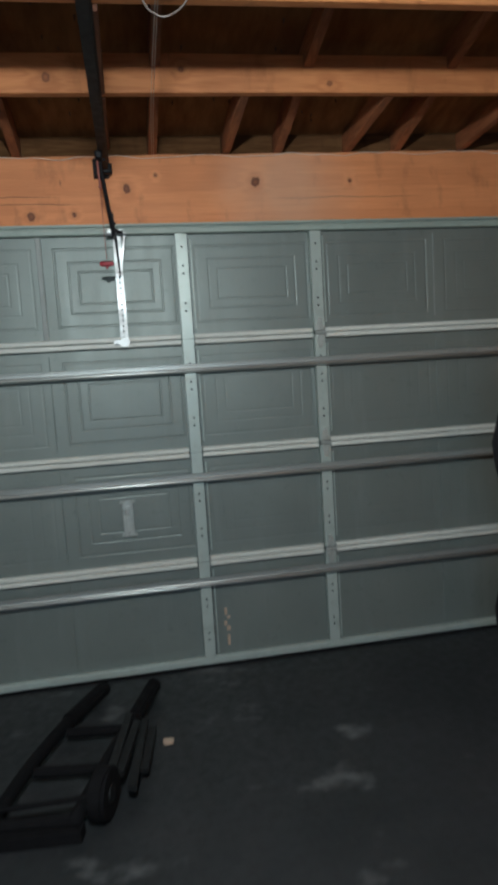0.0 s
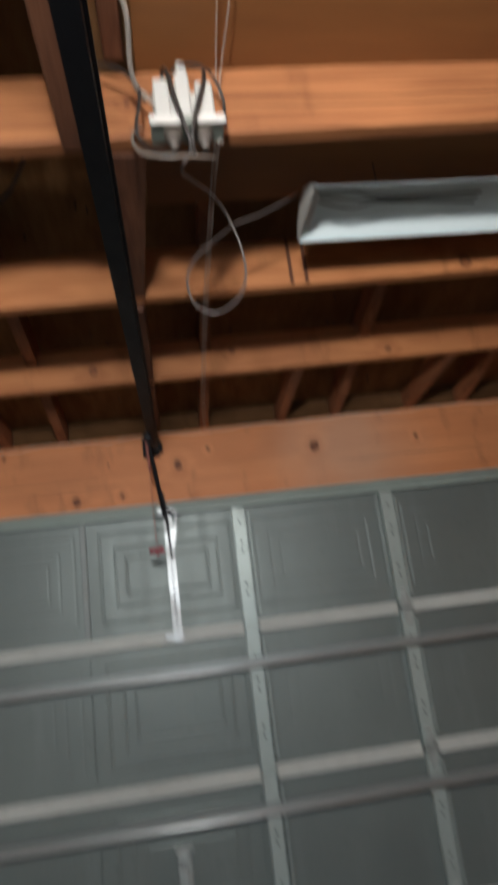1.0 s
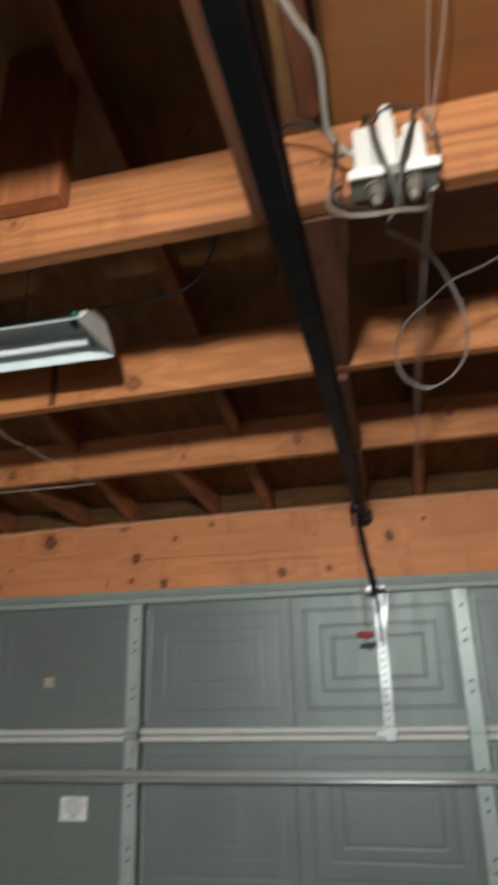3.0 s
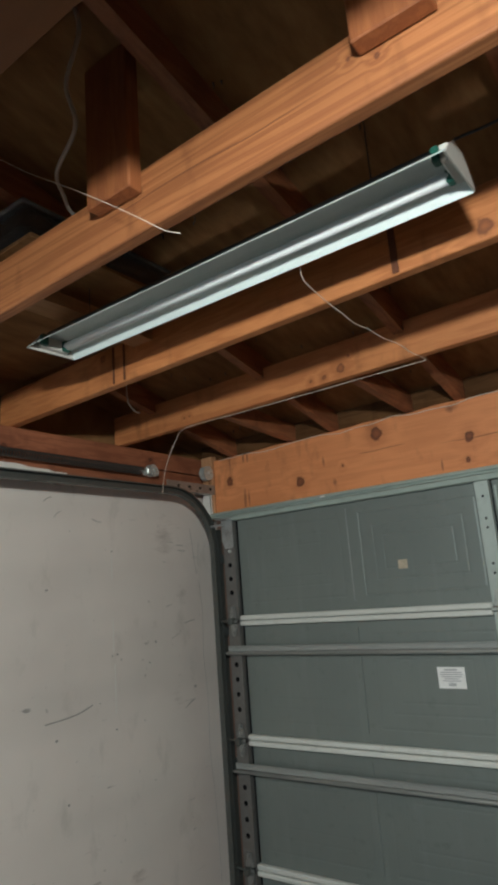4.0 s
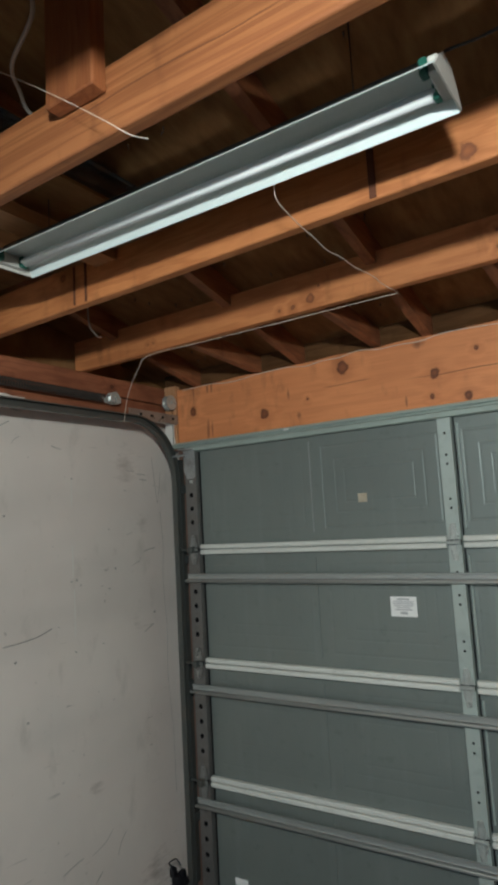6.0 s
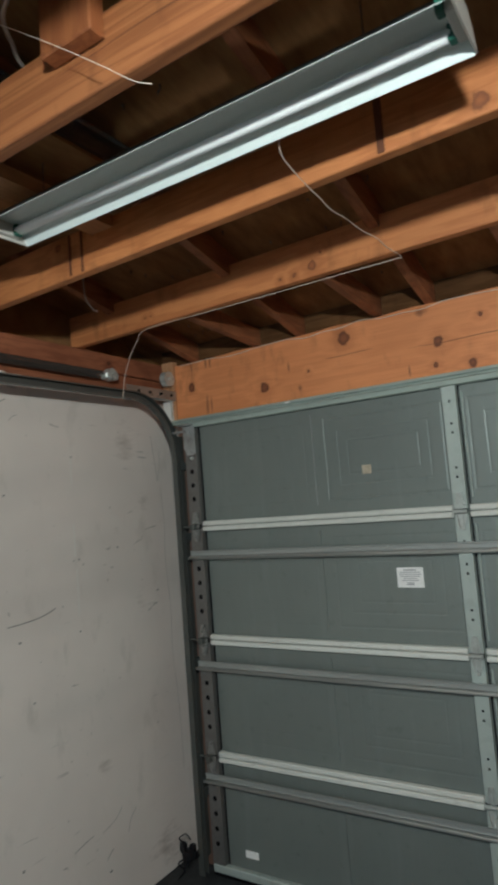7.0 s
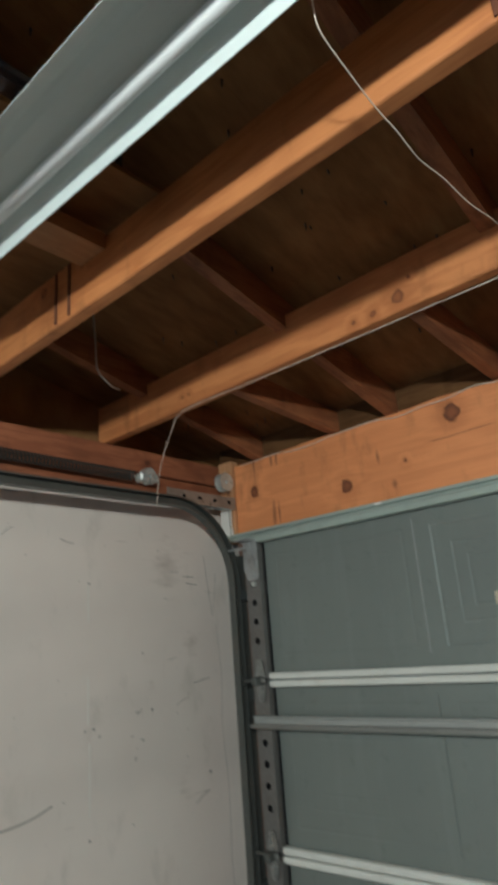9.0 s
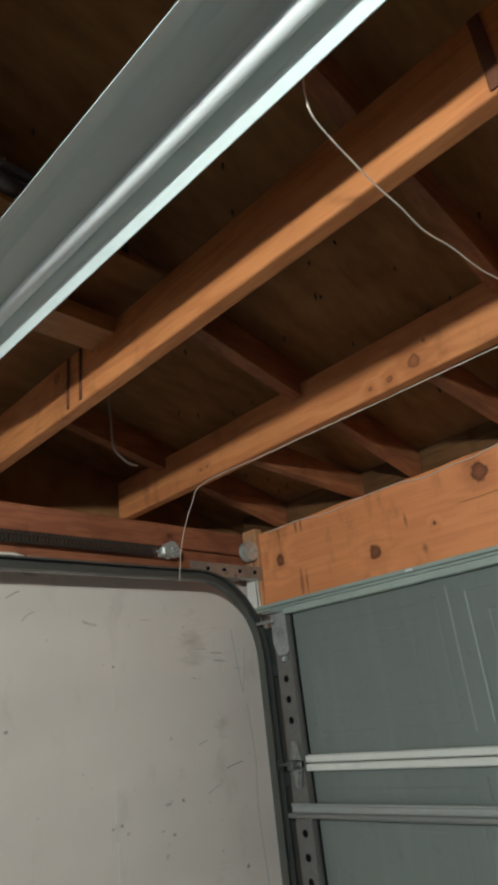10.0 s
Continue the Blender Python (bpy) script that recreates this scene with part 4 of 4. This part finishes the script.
part("rear_hanger", box(2.128, 2.142, -3.3, -3.26, 2.34, 2.478, 0.002), M_GALV, rail)
bm = tube([(2.130, -0.19, 2.33), (2.131, -0.185, 2.15), (2.133, -0.18, 1.94)], 0.0013, 5)
tube([(2.128, -0.19, 2.355), (2.129, -0.187, 2.29), (2.131, -0.186, 2.235)], 0.0042, 6, bm=bm)
bmesh.ops.create_uvsphere(bm, u_segments=8, v_segments=6, radius=0.007, matrix=Matrix.Translation((2.131, -0.186, 2.235)))
rope = part("release_cord", bm, M_ROPE, rail, "faded red release cord with a knot")
bm = box(2.103, 2.162, -0.190, -0.172, 1.910, 1.930, 0.009, segments=3)
rod((2.133, -0.181, 1.912), (2.133, -0.181, 1.902), 0.005, 8, bm)
part("handle", bm, M_RED, rope, "red plastic handle")

# unseen opener head, added left of the bulbs to block their upward light
opener = thing("opener_light_block", "unseen grey door opener head added to shade the left attic", "door opener")
part("housing", box(1.76, 2.105, -3.20, -2.67, 2.322, 2.47, 0.02, segments=2), M_STILE, opener)
part("light_bracket", box(2.105, 2.19, -3.14, -3.08, 2.325, 2.335, 0.003), M_STILE, opener)
for y in (-3.10, -2.84):
    part("hanger_strap", box(1.92, 1.95, y - 0.002, y + 0.002, 2.45, 2.602, 0.001), M_GALV, opener, "perforated steel strap")

bracket = thing("operator_bracket", "bright perforated zinc angle bracket on the door's top section", "bracket")
holes = [1.60 + 0.024 * i for i in range(19)]
part("angle", perforated(bmesh.new(), 2.180, 0.034, 1.578, 2.095, -0.020, holes, 0.0058, 0.03), M_ZINC, bracket)
bm = box(2.130, 2.205, -0.012, -0.005, 1.588, 1.612, 0.002)
rod((2.142, -0.02, 1.60), (2.142, -0.008, 1.60), 0.009, 6, bm)
rod((2.185, -0.03, 1.60), (2.185, -0.018, 1.60), 0.008, 6, bm)
part("foot", bm, M_ZINC, bracket)
bm = box(2.14, 2.21, -0.028, -0.010, 2.075, 2.10, 0.002)
rod((2.135, -0.035, 2.075), (2.225, -0.035, 2.075), 0.006, 8, bm)
part("clevis", bm, M_ZINC, bracket)

# ---- strip lamps ----


def strip_lamp(x0, x1, label, holders, tubes, yc, zb, k):
    lamp = thing("strip_lamp", label, "ceiling lamp", "strip lamps")
    line = [(0.104, 0.004), (0.102, 0.004), (0.088, 0.030), (0.070, 0.043), (0.014, 0.046), (-0.030, 0.046), (-0.062, 0.033), (-0.106, 0.004)]
    prof = sheet_profile([(yc + a * k, zb + b) for a, b in line], -0.0009)
    part("reflector", prism(prof, x0, x1), M_LAMP, lamp, "pale enamel reflector")
    # dark housing colour stands in for the shade on its outer side
    part("housing", prism([(yc - 0.024, zb + 0.049), (yc + 0.034, zb + 0.049), (yc + 0.028, zb + 0.068), (yc - 0.018, zb + 0.068)], x0 + 0.004, x1 - 0.004), M_TRACK, lamp, "housing coloured dark as its unlit side")
    for x in (x0, x1):
        s = -1 if x == x0 else 1
        bm = prism([(yc + 0.104 * k, zb + 0.007), (yc + 0.080 * k, zb + 0.036), (yc + 0.032, zb + 0.064), (yc - 0.022, zb + 0.064), (yc - 0.066 * k, zb + 0.038), (yc - 0.107 * k, zb + 0.001)],
                   min(x, x + s * 0.004), max(x, x + s * 0.004))
        joined(bm, box(min(x, x - s * 0.020), max(x, x - s * 0.020), yc - 0.062 * k, yc + 0.058 * k, zb + 0.012, zb + 0.048, 0.003))
        part("end_cap", bm, M_WHITE, lamp, "white end cap")
        for dy in holders:
            xs = x - s * 0.018
            part("lampholder", box(min(xs, xs - s * 0.016), max(xs, xs - s * 0.016), yc + dy - 0.012, yc + dy + 0.012, zb + 0.012, zb + 0.046, 0.003), M_GREEN, lamp, "dark green lampholder")
    for dy in tubes:
        part("tube", rod((x0 + 0.028, yc + dy, zb + 0.0275), (x1 - 0.028, yc + dy, zb + 0.0275), 0.0128, 20), M_TUBE, lamp, "unlit white glass tube", True)
    for x in (x0 + 0.18, x1 - 0.18):
        part("hanger_wire", rod((x, yc, zb + 0.07), (x, yc, rafter_z(yc) + 0.09), 0.0015, 5), M_SPRING, lamp)
    return lamp


strip_lamp(0.404, 1.676, "unlit strip lamp with one tube in a pale enamel reflector", (-0.046, 0.034), (0.034,), -1.363, 2.478, 0.82)
bare_lamp = strip_lamp(2.578, 3.898, "strip lamp without tubes hung beside the socket box", (), (), -1.367, 2.506, 1.0)
for k in range(3):
    part("lead_wire", tube([(2.585, -1.42 + 0.012 * k, 2.533), (2.68, -1.415 + 0.02 * k, 2.538 - 0.008 * k), (2.76, -1.40 + 0.008 * k, 2.528), (3.0, -1.385 + 0.02 * k, 2.541)], 0.0022, 5), M_CORD, bare_lamp, "dark loose lead wire")

# ---- socket box and its cords ----
outlet = thing("socket_box", "white double socket box with plugged cords on the tie", "socket box")
part("box_body", box(2.246, 2.356, -1.678, -1.654, 2.482, 2.560, 0.004), M_WHITE, outlet)
plate = part("cover_plate", box(2.238, 2.366, -1.7035, -1.655, 2.468, 2.479, 0.003, segments=2), M_PLATEGREY, outlet, "grey-green steel cover plate")
part("plate_rim", box(2.236, 2.296, -1.7105, -1.704, 2.465, 2.481, 0.002), M_FILLER, plate, "cream plate rim")
part("plate_rim", box(2.318, 2.368, -1.7105, -1.704, 2.465, 2.481, 0.002), M_FILLER, plate, "cream plate rim")
for x in (2.276, 2.330):
    part("socket_face", rod((x, -1.680, 2.468), (x, -1.680, 2.464), 0.017, 18), M_GREYCORD, plate)
    bm = rod((x, -1.680, 2.464), (x, -1.680, 2.448), 0.0125, 14)
    rod((x, -1.680, 2.449), (x, -1.680, 2.434), 0.010, 12, bm, 0.005)
    part("plug", bm, M_GREYPLUG, plate, "grey-brown cord plug")
part("adapter", box(2.248, 2.276, -1.702, -1.679, 2.482, 2.566, 0.003), M_WHITE, outlet, "white plug adapter")
part("adapter", box(2.286, 2.312, -1.706, -1.679, 2.482, 2.572, 0.003), M_WHITE, outlet, "white plug adapter")
part("adapter", box(2.322, 2.352, -1.700, -1.679, 2.482, 2.560, 0.003), M_WHITE, outlet, "white plug adapter")
part("plug_tab", box(2.292, 2.310, -1.700, -1.680, 2.573, 2.604, 0.003), M_WHITE, outlet, "white plug tab")


outlet.location.z += 0.011


def cable(name, points, r, material, label, steps=8):
    return tagged(part(name, tube(points, r, 6, steps), material, smooth=True), label, "cable")


cable("supply_cable", [(2.205, -2.9, 2.60), (2.200, -2.35, 2.585), (2.196, -2.11, 2.555), (2.168, -1.995, 2.55), (2.192, -1.918, 2.55), (2.215, -1.858, 2.548), (2.216, -1.74, 2.537), (2.256, -1.685, 2.528)],
      0.0047, M_CABLE, "white sheathed supply cable running to the socket box")
cable("lamp_cord", [(1.676, -1.36, 2.56), (1.78, -1.38, 2.545), (1.93, -1.45, 2.535), (2.05, -1.62, 2.60), (2.15, -1.71, 2.60), (2.222, -1.725, 2.54), (2.215, -1.72, 2.44), (2.276, -1.68, 2.432)],
      0.0032, M_CORD, "black lamp cord running to the socket box")
cable("lamp_cord", [(2.300, -1.69, 2.428), (2.285, -1.66, 2.418), (2.305, -1.60, 2.445), (2.347, -1.52, 2.471), (2.381, -1.46, 2.465), (2.408, -1.43, 2.401), (2.410, -1.42, 2.335), (2.385, -1.42, 2.285), (2.337, -1.42, 2.259),
                    (2.297, -1.41, 2.290), (2.289, -1.40, 2.353), (2.315, -1.39, 2.411), (2.361, -1.385, 2.452), (2.409, -1.38, 2.492), (2.467, -1.375, 2.516), (2.569, -1.37, 2.570)],
      0.0026, M_LOOPCORD, "grey-brown lamp cord hanging in a loop between socket box and lamp")
cable("cord_loop", [(2.20, -1.630, 2.578), (2.25, -1.665, 2.578), (2.30, -1.700, 2.603), (2.345, -1.710, 2.583), (2.368, -1.700, 2.538), (2.372, -1.665, 2.503)], 0.003, M_CORD, "black cord wound over the socket box")
cable("cord_loop", [(2.262, -1.662, 2.59), (2.270, -1.690, 2.605), (2.275, -1.713, 2.575), (2.282, -1.720, 2.525), (2.292, -1.720, 2.475), (2.302, -1.708, 2.437), (2.300, -1.693, 2.417)], 0.0038, M_CORD, "dark cord hanging over the socket box")
cable("cord_loop", [(2.345, -1.662, 2.585), (2.342, -1.690, 2.598), (2.338, -1.703, 2.565), (2.328, -1.720, 2.525), (2.316, -1.723, 2.485), (2.306, -1.713, 2.437), (2.31, -1.693, 2.417)], 0.0038, M_CORD, "dark cord hanging over the socket box")
cable("cord_loop", [(2.236, -1.637, 2.523), (2.212, -1.665, 2.503), (2.205, -1.685, 2.458), (2.225, -1.700, 2.423), (2.265, -1.705, 2.411), (2.30, -1.700, 2.415), (2.332, -1.685, 2.423), (2.345, -1.665, 2.438)], 0.0032, M_GREYCORD, "grey cord looped under the socket box")
cable("thin_cable", [(2.36, -2.6, 2.625), (2.36, -2.1, 2.625), (2.362, -1.9, 2.625), (2.368, -1.66, 2.62), (2.362, -1.657, 2.484), (2.350, -1.60, 2.482), (2.345, -1.07, 2.463), (2.350, -0.47, 2.441), (2.37, 0.07, 2.452)],
      0.0013, M_CABLE, "thin pale cord stapled under the ties", 4)
cable("thin_cable", [(2.37, -2.6, 2.628), (2.37, -2.1, 2.628), (2.384, -1.85, 2.622), (2.372, -1.66, 2.60), (2.366, -1.657, 2.484), (2.357, -1.60, 2.482), (2.352, -1.07, 2.461), (2.358, -0.47, 2.439), (2.378, 0.07, 2.450)],
      0.0013, M_CABLE, "thin pale cord stapled under the ties", 4)

# bell wire from the lamp side to the door corner
cable("tan_wire", [(1.238, -1.247, 2.525), (1.236, -1.246, 2.495), (1.231, -1.225, 2.472), (1.226, -1.14, 2.461), (1.223, -1.075, 2.457), (1.224, -1.02, 2.452), (1.222, -0.95, 2.446), (1.228, -0.87, 2.449), (1.232, -0.78, 2.446),
                   (1.243, -0.68, 2.449), (1.244, -0.60, 2.445), (1.252, -0.493, 2.444), (1.22, -0.489, 2.443), (1.0, -0.489, 2.443), (0.8, -0.489, 2.442), (0.45, -0.49, 2.442), (0.16, -0.489, 2.442), (0.08, -0.475, 2.40), (-0.01, -0.45, 2.30), (-0.06, -0.43, 2.18)],
      0.0012, M_WIRE, "thin tan bell wire stapled under the tie")
pts = [(-0.12 + 0.09 * i, 0.071, 2.434 + 0.012 * (-0.12 + 0.09 * i - 1.75) + 0.006 * math.sin(i * 1.3) + 0.004 * math.sin(i * 2.9 + 1)) for i in range(50)]
cable("tan_wire", pts, 0.0017, M_WIRE, "thin tan bell wire stapled along the header's top")
cable("loose_wire", [(0.127, -0.81, 2.69), (0.125, -0.80, 2.60), (0.129, -0.80, 2.53), (0.128, -0.79, 2.50), (0.115, -0.755, 2.486), (0.085, -0.71, 2.490), (0.052, -0.66, 2.505)], 0.0034, M_CABLE, "loose white cable end hanging from the roof")
cable("attic_rope", [(1.071, -1.80, 2.962), (1.063, -1.78, 2.905), (1.007, -1.77, 2.816), (1.007, -1.747, 2.725), (0.891, -1.708, 2.69), (0.862, -1.665, 2.662), (0.852, -1.640, 2.640), (0.84, -1.58, 2.637)], 0.0045, M_CABLE, "grey cable hanging down over the tie")
cable("attic_wire", [(0.646, -1.70, 2.856), (0.768, -1.70, 2.755), (0.877, -1.702, 2.673), (1.012, -1.70, 2.57), (1.137, -1.70, 2.469), (1.204, -1.70, 2.412), (1.247, -1.70, 2.386)], 0.0009, M_WIRE, "thin tan wire crossing the tie")
# thin dark brown upright bars on the front face of the middle tie
for x, w in ((0.357, 0.0045), (0.411, 0.0045), (1.412, 0.009), (2.591, 0.005), (2.633, 0.005)):
    z = 0.0185 * (x - 1.3)
    tagged(part("tie_bar", box(x - w, x + w, -1.0755, -1.0715, 2.479 + z, 2.613 + z, 0.001), M_TIE_BAR), "thin dark brown bar on the face of the ceiling tie", "strap", "tie straps")

# ---- stored and loose things ----
tote = thing("storage_tote", "clear plastic storage tote full of coloured things on the ties", "storage box")
bm = box(0.10, 0.66, -1.64, -1.10, 2.652, 2.752, 0.02, segments=2)
joined(bm, box(0.105, 0.655, -1.635, -1.105, 2.657, 2.748, 0.018, segments=2))
part("body", bm, M_CLEAR, tote)
part("lid", box(0.09, 0.67, -1.65, -1.09, 2.753, 2.768, 0.006), M_CLEAR, tote, "clear snap-on lid")
part("contents", box(0.13, 0.64, -1.62, -1.13, 2.660, 2.705, 0.02, segments=2), M_PAPER, tote, "pale crumpled contents")
part("contents", box(0.14, 0.63, -1.61, -1.14, 2.706, 2.742, 0.02, segments=2), M_MAROON, tote, "maroon folded cloth")

sensor = thing("safety_sensor", "small black safety sensor on a bracket near the floor", "sensor")
part("bracket", prism([(-0.135, 0.100), (-0.112, 0.096), (-0.090, 0.112), (-0.098, 0.132), (-0.130, 0.128)], -0.075, -0.070, "y"), M_BLACK, sensor)
part("sensor_head", box(-0.128, -0.102, -0.105, -0.072, 0.128, 0.168, 0.009, segments=2), M_BLACK, sensor)
bm = box(-0.150, -0.100, -0.130, -0.080, 0.105, 0.150, 0.014, segments=2)
box(-0.165, -0.135, -0.125, -0.095, 0.135, 0.180, 0.012, bm, 2)
box(-0.155, -0.142, -0.120, -0.108, 0.062, 0.115, 0.005, bm)
box(-0.130, -0.120, -0.122, -0.112, 0.075, 0.115, 0.004, bm)
part("sensor_shroud", bm, M_BLACK, sensor, "torn black shroud")
part("lens", rod((-0.102, -0.09, 0.148), (-0.097, -0.09, 0.148), 0.008, 10), M_RUBBER, sensor)
part("sensor_wire", tube([(-0.12, -0.10, 0.135), (-0.135, -0.125, 0.15), (-0.15, -0.12, 0.185), (-0.145, -0.095, 0.16), (-0.15, -0.10, 0.11), (-0.17, -0.13, 0.09), (-0.16, -0.10, 0.05), (-0.2, -0.1, 0.004)], 0.004), M_BLACK, sensor)
part("wire_loop", tube([(-0.14, -0.10, 0.17), (-0.165, -0.12, 0.195), (-0.15, -0.09, 0.205), (-0.13, -0.08, 0.18)], 0.0035), M_BLACK, sensor)

# folded hand truck lying on the floor, its two arms towards the door
truck = thing("hand_truck", "black folded hand truck lying flat on the dark floor", "hand truck")
ARMS = (((1.640, -1.02, 0.05), (1.72, -0.74, 0.06), (1.835, -0.42, 0.055), (1.965, -0.16, 0.05)), ((1.905, -1.06, 0.05), (2.02, -0.72, 0.07), (2.10, -0.48, 0.06), (2.185, -0.20, 0.05)))
for arm in ARMS:
    part("frame_tube", tube(arm, 0.024, 8), M_RUBBER, truck, smooth=True)
    part("grip", rod(arm[2], arm[3], 0.032, 10), M_RUBBER, truck, "thick black hand grip")
for t in (0.02, 0.32, 0.60):
    a, b = [Vector(arm[0]).lerp(Vector(arm[3]), t) for arm in ARMS]
    part("cross_bar", rod(a, b, 0.020, 8), M_RUBBER, truck)
for k in range(4):
    d = 0.035 + 0.042 * k
    e = (0.0, 0.10, 0.03, 0.14)[k]
    part("slat", prism([(1.955 + d, -0.98 + e), (1.985 + d, -0.99 + e), (2.07 + d * 0.7, -0.52 - 0.4 * e), (2.045 + d * 0.7, -0.51 - 0.4 * e)], 0.085 - 0.014 * k, 0.103 - 0.014 * k, "z"), M_TRUCK, truck, "worn dark slat")
part("toe_plate", prism([(1.61, -1.06), (1.93, -1.09), (1.94, -1.04), (1.62, -1.01)], 0.0, 0.04, "z"), M_RUBBER, truck)
for x in (1.575, 2.0):
    bm = rod((x - 0.025, -0.97, 0.08), (x + 0.025, -0.985, 0.08), 0.08, 20)
    rod((x - 0.018, -0.97, 0.08), (x + 0.018, -0.985, 0.08), 0.085, 20, bm)
    wheel = part("wheel", bm, M_RUBBER, truck, "black rubber wheel")
    part("hub", rod((x - 0.028, -0.97, 0.08), (x + 0.028, -0.985, 0.08), 0.03, 12), M_TRUCK, wheel)
part("axle", rod((1.575, -0.97, 0.08), (2.0, -0.985, 0.08), 0.009, 8), M_RUBBER, truck)
bm = box(2.205, 2.245, -0.62, -0.585, 0.0, 0.012, 0.004)
bmesh.ops.subdivide_edges(bm, edges=bm.edges[:], cuts=2, use_grid_fill=True)
for v in bm.verts:
    v.co += noise.noise_vector(v.co * 45) * 0.006
    v.co.z = max(v.co.z, 0.0005)
tagged(part("paper_scrap", bm, M_STAIN), "small crumpled tan paper scrap on the floor", "litter")

# dark bag standing near the door's far end
bag = thing("tall_bag", "tall dark fabric bag standing near the garage door", "bag")
bm = bmesh.new()
rings = []
for k in range(13):
    z = 1.38 * k / 12
    r = 0.15 + 0.05 * math.sin(k * 0.9) - (0.08 if k == 12 else 0)
    rings.append([bm.verts.new((4.0 + (r + 0.02 * noise.noise((k, a, 0))) * math.cos(a), -0.36 + r * 0.8 * math.sin(a), z)) for a in (2 * math.pi * i / 20 for i in range(20))])
for a, b in zip(rings, rings[1:]):
    for i in range(20):
        bm.faces.new((a[i], a[(i + 1) % 20], b[(i + 1) % 20], b[i]))
bm.faces.new(rings[0])
bm.faces.new(rings[-1])
part("body", bm, M_DARK, bag, smooth=True)
part("strap", tube([(3.83, -0.47, 0.80), (3.79, -0.50, 0.90), (3.83, -0.46, 1.0)], 0.016), M_MAROON, bag, "maroon strap")

# scratches on the side wall and a pale joint line
for pts in ([(-0.905, 1.292), (-0.82, 1.296), (-0.74, 1.305), (-0.672, 1.325)], [(-0.76, 1.13), (-0.752, 1.128)], [(-0.86, 2.09), (-0.84, 2.11), (-0.82, 2.118)],
            [(-0.22, 1.69), (-0.18, 1.70)], [(-0.02, 2.07), (-0.004, 1.95), (0.012, 1.84)], [(0.012, 1.84), (0.03, 1.92), (0.042, 2.0)], [(0.030, 1.80), (0.044, 1.62), (0.034, 1.45), (0.050, 1.22), (0.044, 1.0), (0.060, 0.82), (0.070, 0.66), (0.074, 0.42)], [(-0.205, 2.0), (-0.15, 1.998)], [(-0.23, 1.905), (-0.21, 1.90)], [(-0.02, 1.93), (0.02, 1.925)], [(-0.19, 1.54), (-0.15, 1.556), (-0.13, 1.56)], [(-0.48, 0.36), (-0.40, 0.385), (-0.36, 0.42)], [(-0.33, 0.30), (-0.31, 0.35), (-0.27, 0.38)]):
    bm = tube([(WALL_X - 0.0006, y, z) for y, z in pts], 0.0030 if pts[0][0] < -0.9 else 0.0015, 5, 6)
    part("scratch", bm, M_SCUFF, wall_left, "dark scratch")
# dents, nail spots and short scuffs
for y, z, r in ((-0.55, 1.951, 0.006), (-0.298, 1.538, 0.006), (-0.341, 1.450, 0.006), (-0.896, 1.795, 0.006), (-0.562, 1.505, 0.004), (-0.532, 1.508, 0.005), (-0.85, 1.225, 0.007), (-0.795, 0.984, 0.006),
                (-0.876, 0.404, 0.007), (-0.039, 1.304, 0.008), (-0.444, 0.191, 0.008), (-0.384, 1.213, 0.004), (-0.546, 1.207, 0.005), (-0.634, 1.325, 0.004)):
    bm = rod((WALL_X - 0.002, y, z), (WALL_X + 0.0006, y, z), r, 7)
    for v in bm.verts:
        v.co.y, v.co.z = y + (v.co.y - y) * (1.1 + 0.7 * noise.noise((y * 30, z * 9, v.co.z * 300))), z + (v.co.z - z) * (0.8 + 0.7 * noise.noise((z * 30, y * 9, v.co.y * 300)))
    part("dent", bm, M_SCUFF, wall_left, "dark dent")
for y, z, dy, dz in ((-0.10, 1.605, 0.08, 0.012), (-0.13, 1.985, 0.05, 0.0), (-0.12, 1.96, 0.055, -0.004), (-0.115, 1.217, 0.07, 0.03), (-0.91, 2.155, 0.04, 0.022), (-0.631, 0.353, 0.10, 0.02), (-0.463, 0.244, 0.04, 0.03)):
    bm = tube([(WALL_X - 0.001, y, z), (WALL_X - 0.0008, y + dy * 0.5, z + dz * 0.6), (WALL_X - 0.001, y + dy, z + dz)], 0.0022, 5, 5)
    part("scratch", bm, M_SCUFF, wall_left, "dark scratch")
for z0, z1, y in ((1.83, 1.945, -0.552), (1.52, 1.66, -0.552), (1.27, 1.47, -0.546)):
    part("filler_line", box(WALL_X - 0.001, WALL_X + 0.0008, y - 0.003, y + 0.003, z0, z1, 0.0006), M_FILLER, wall_left, "pale filler line")
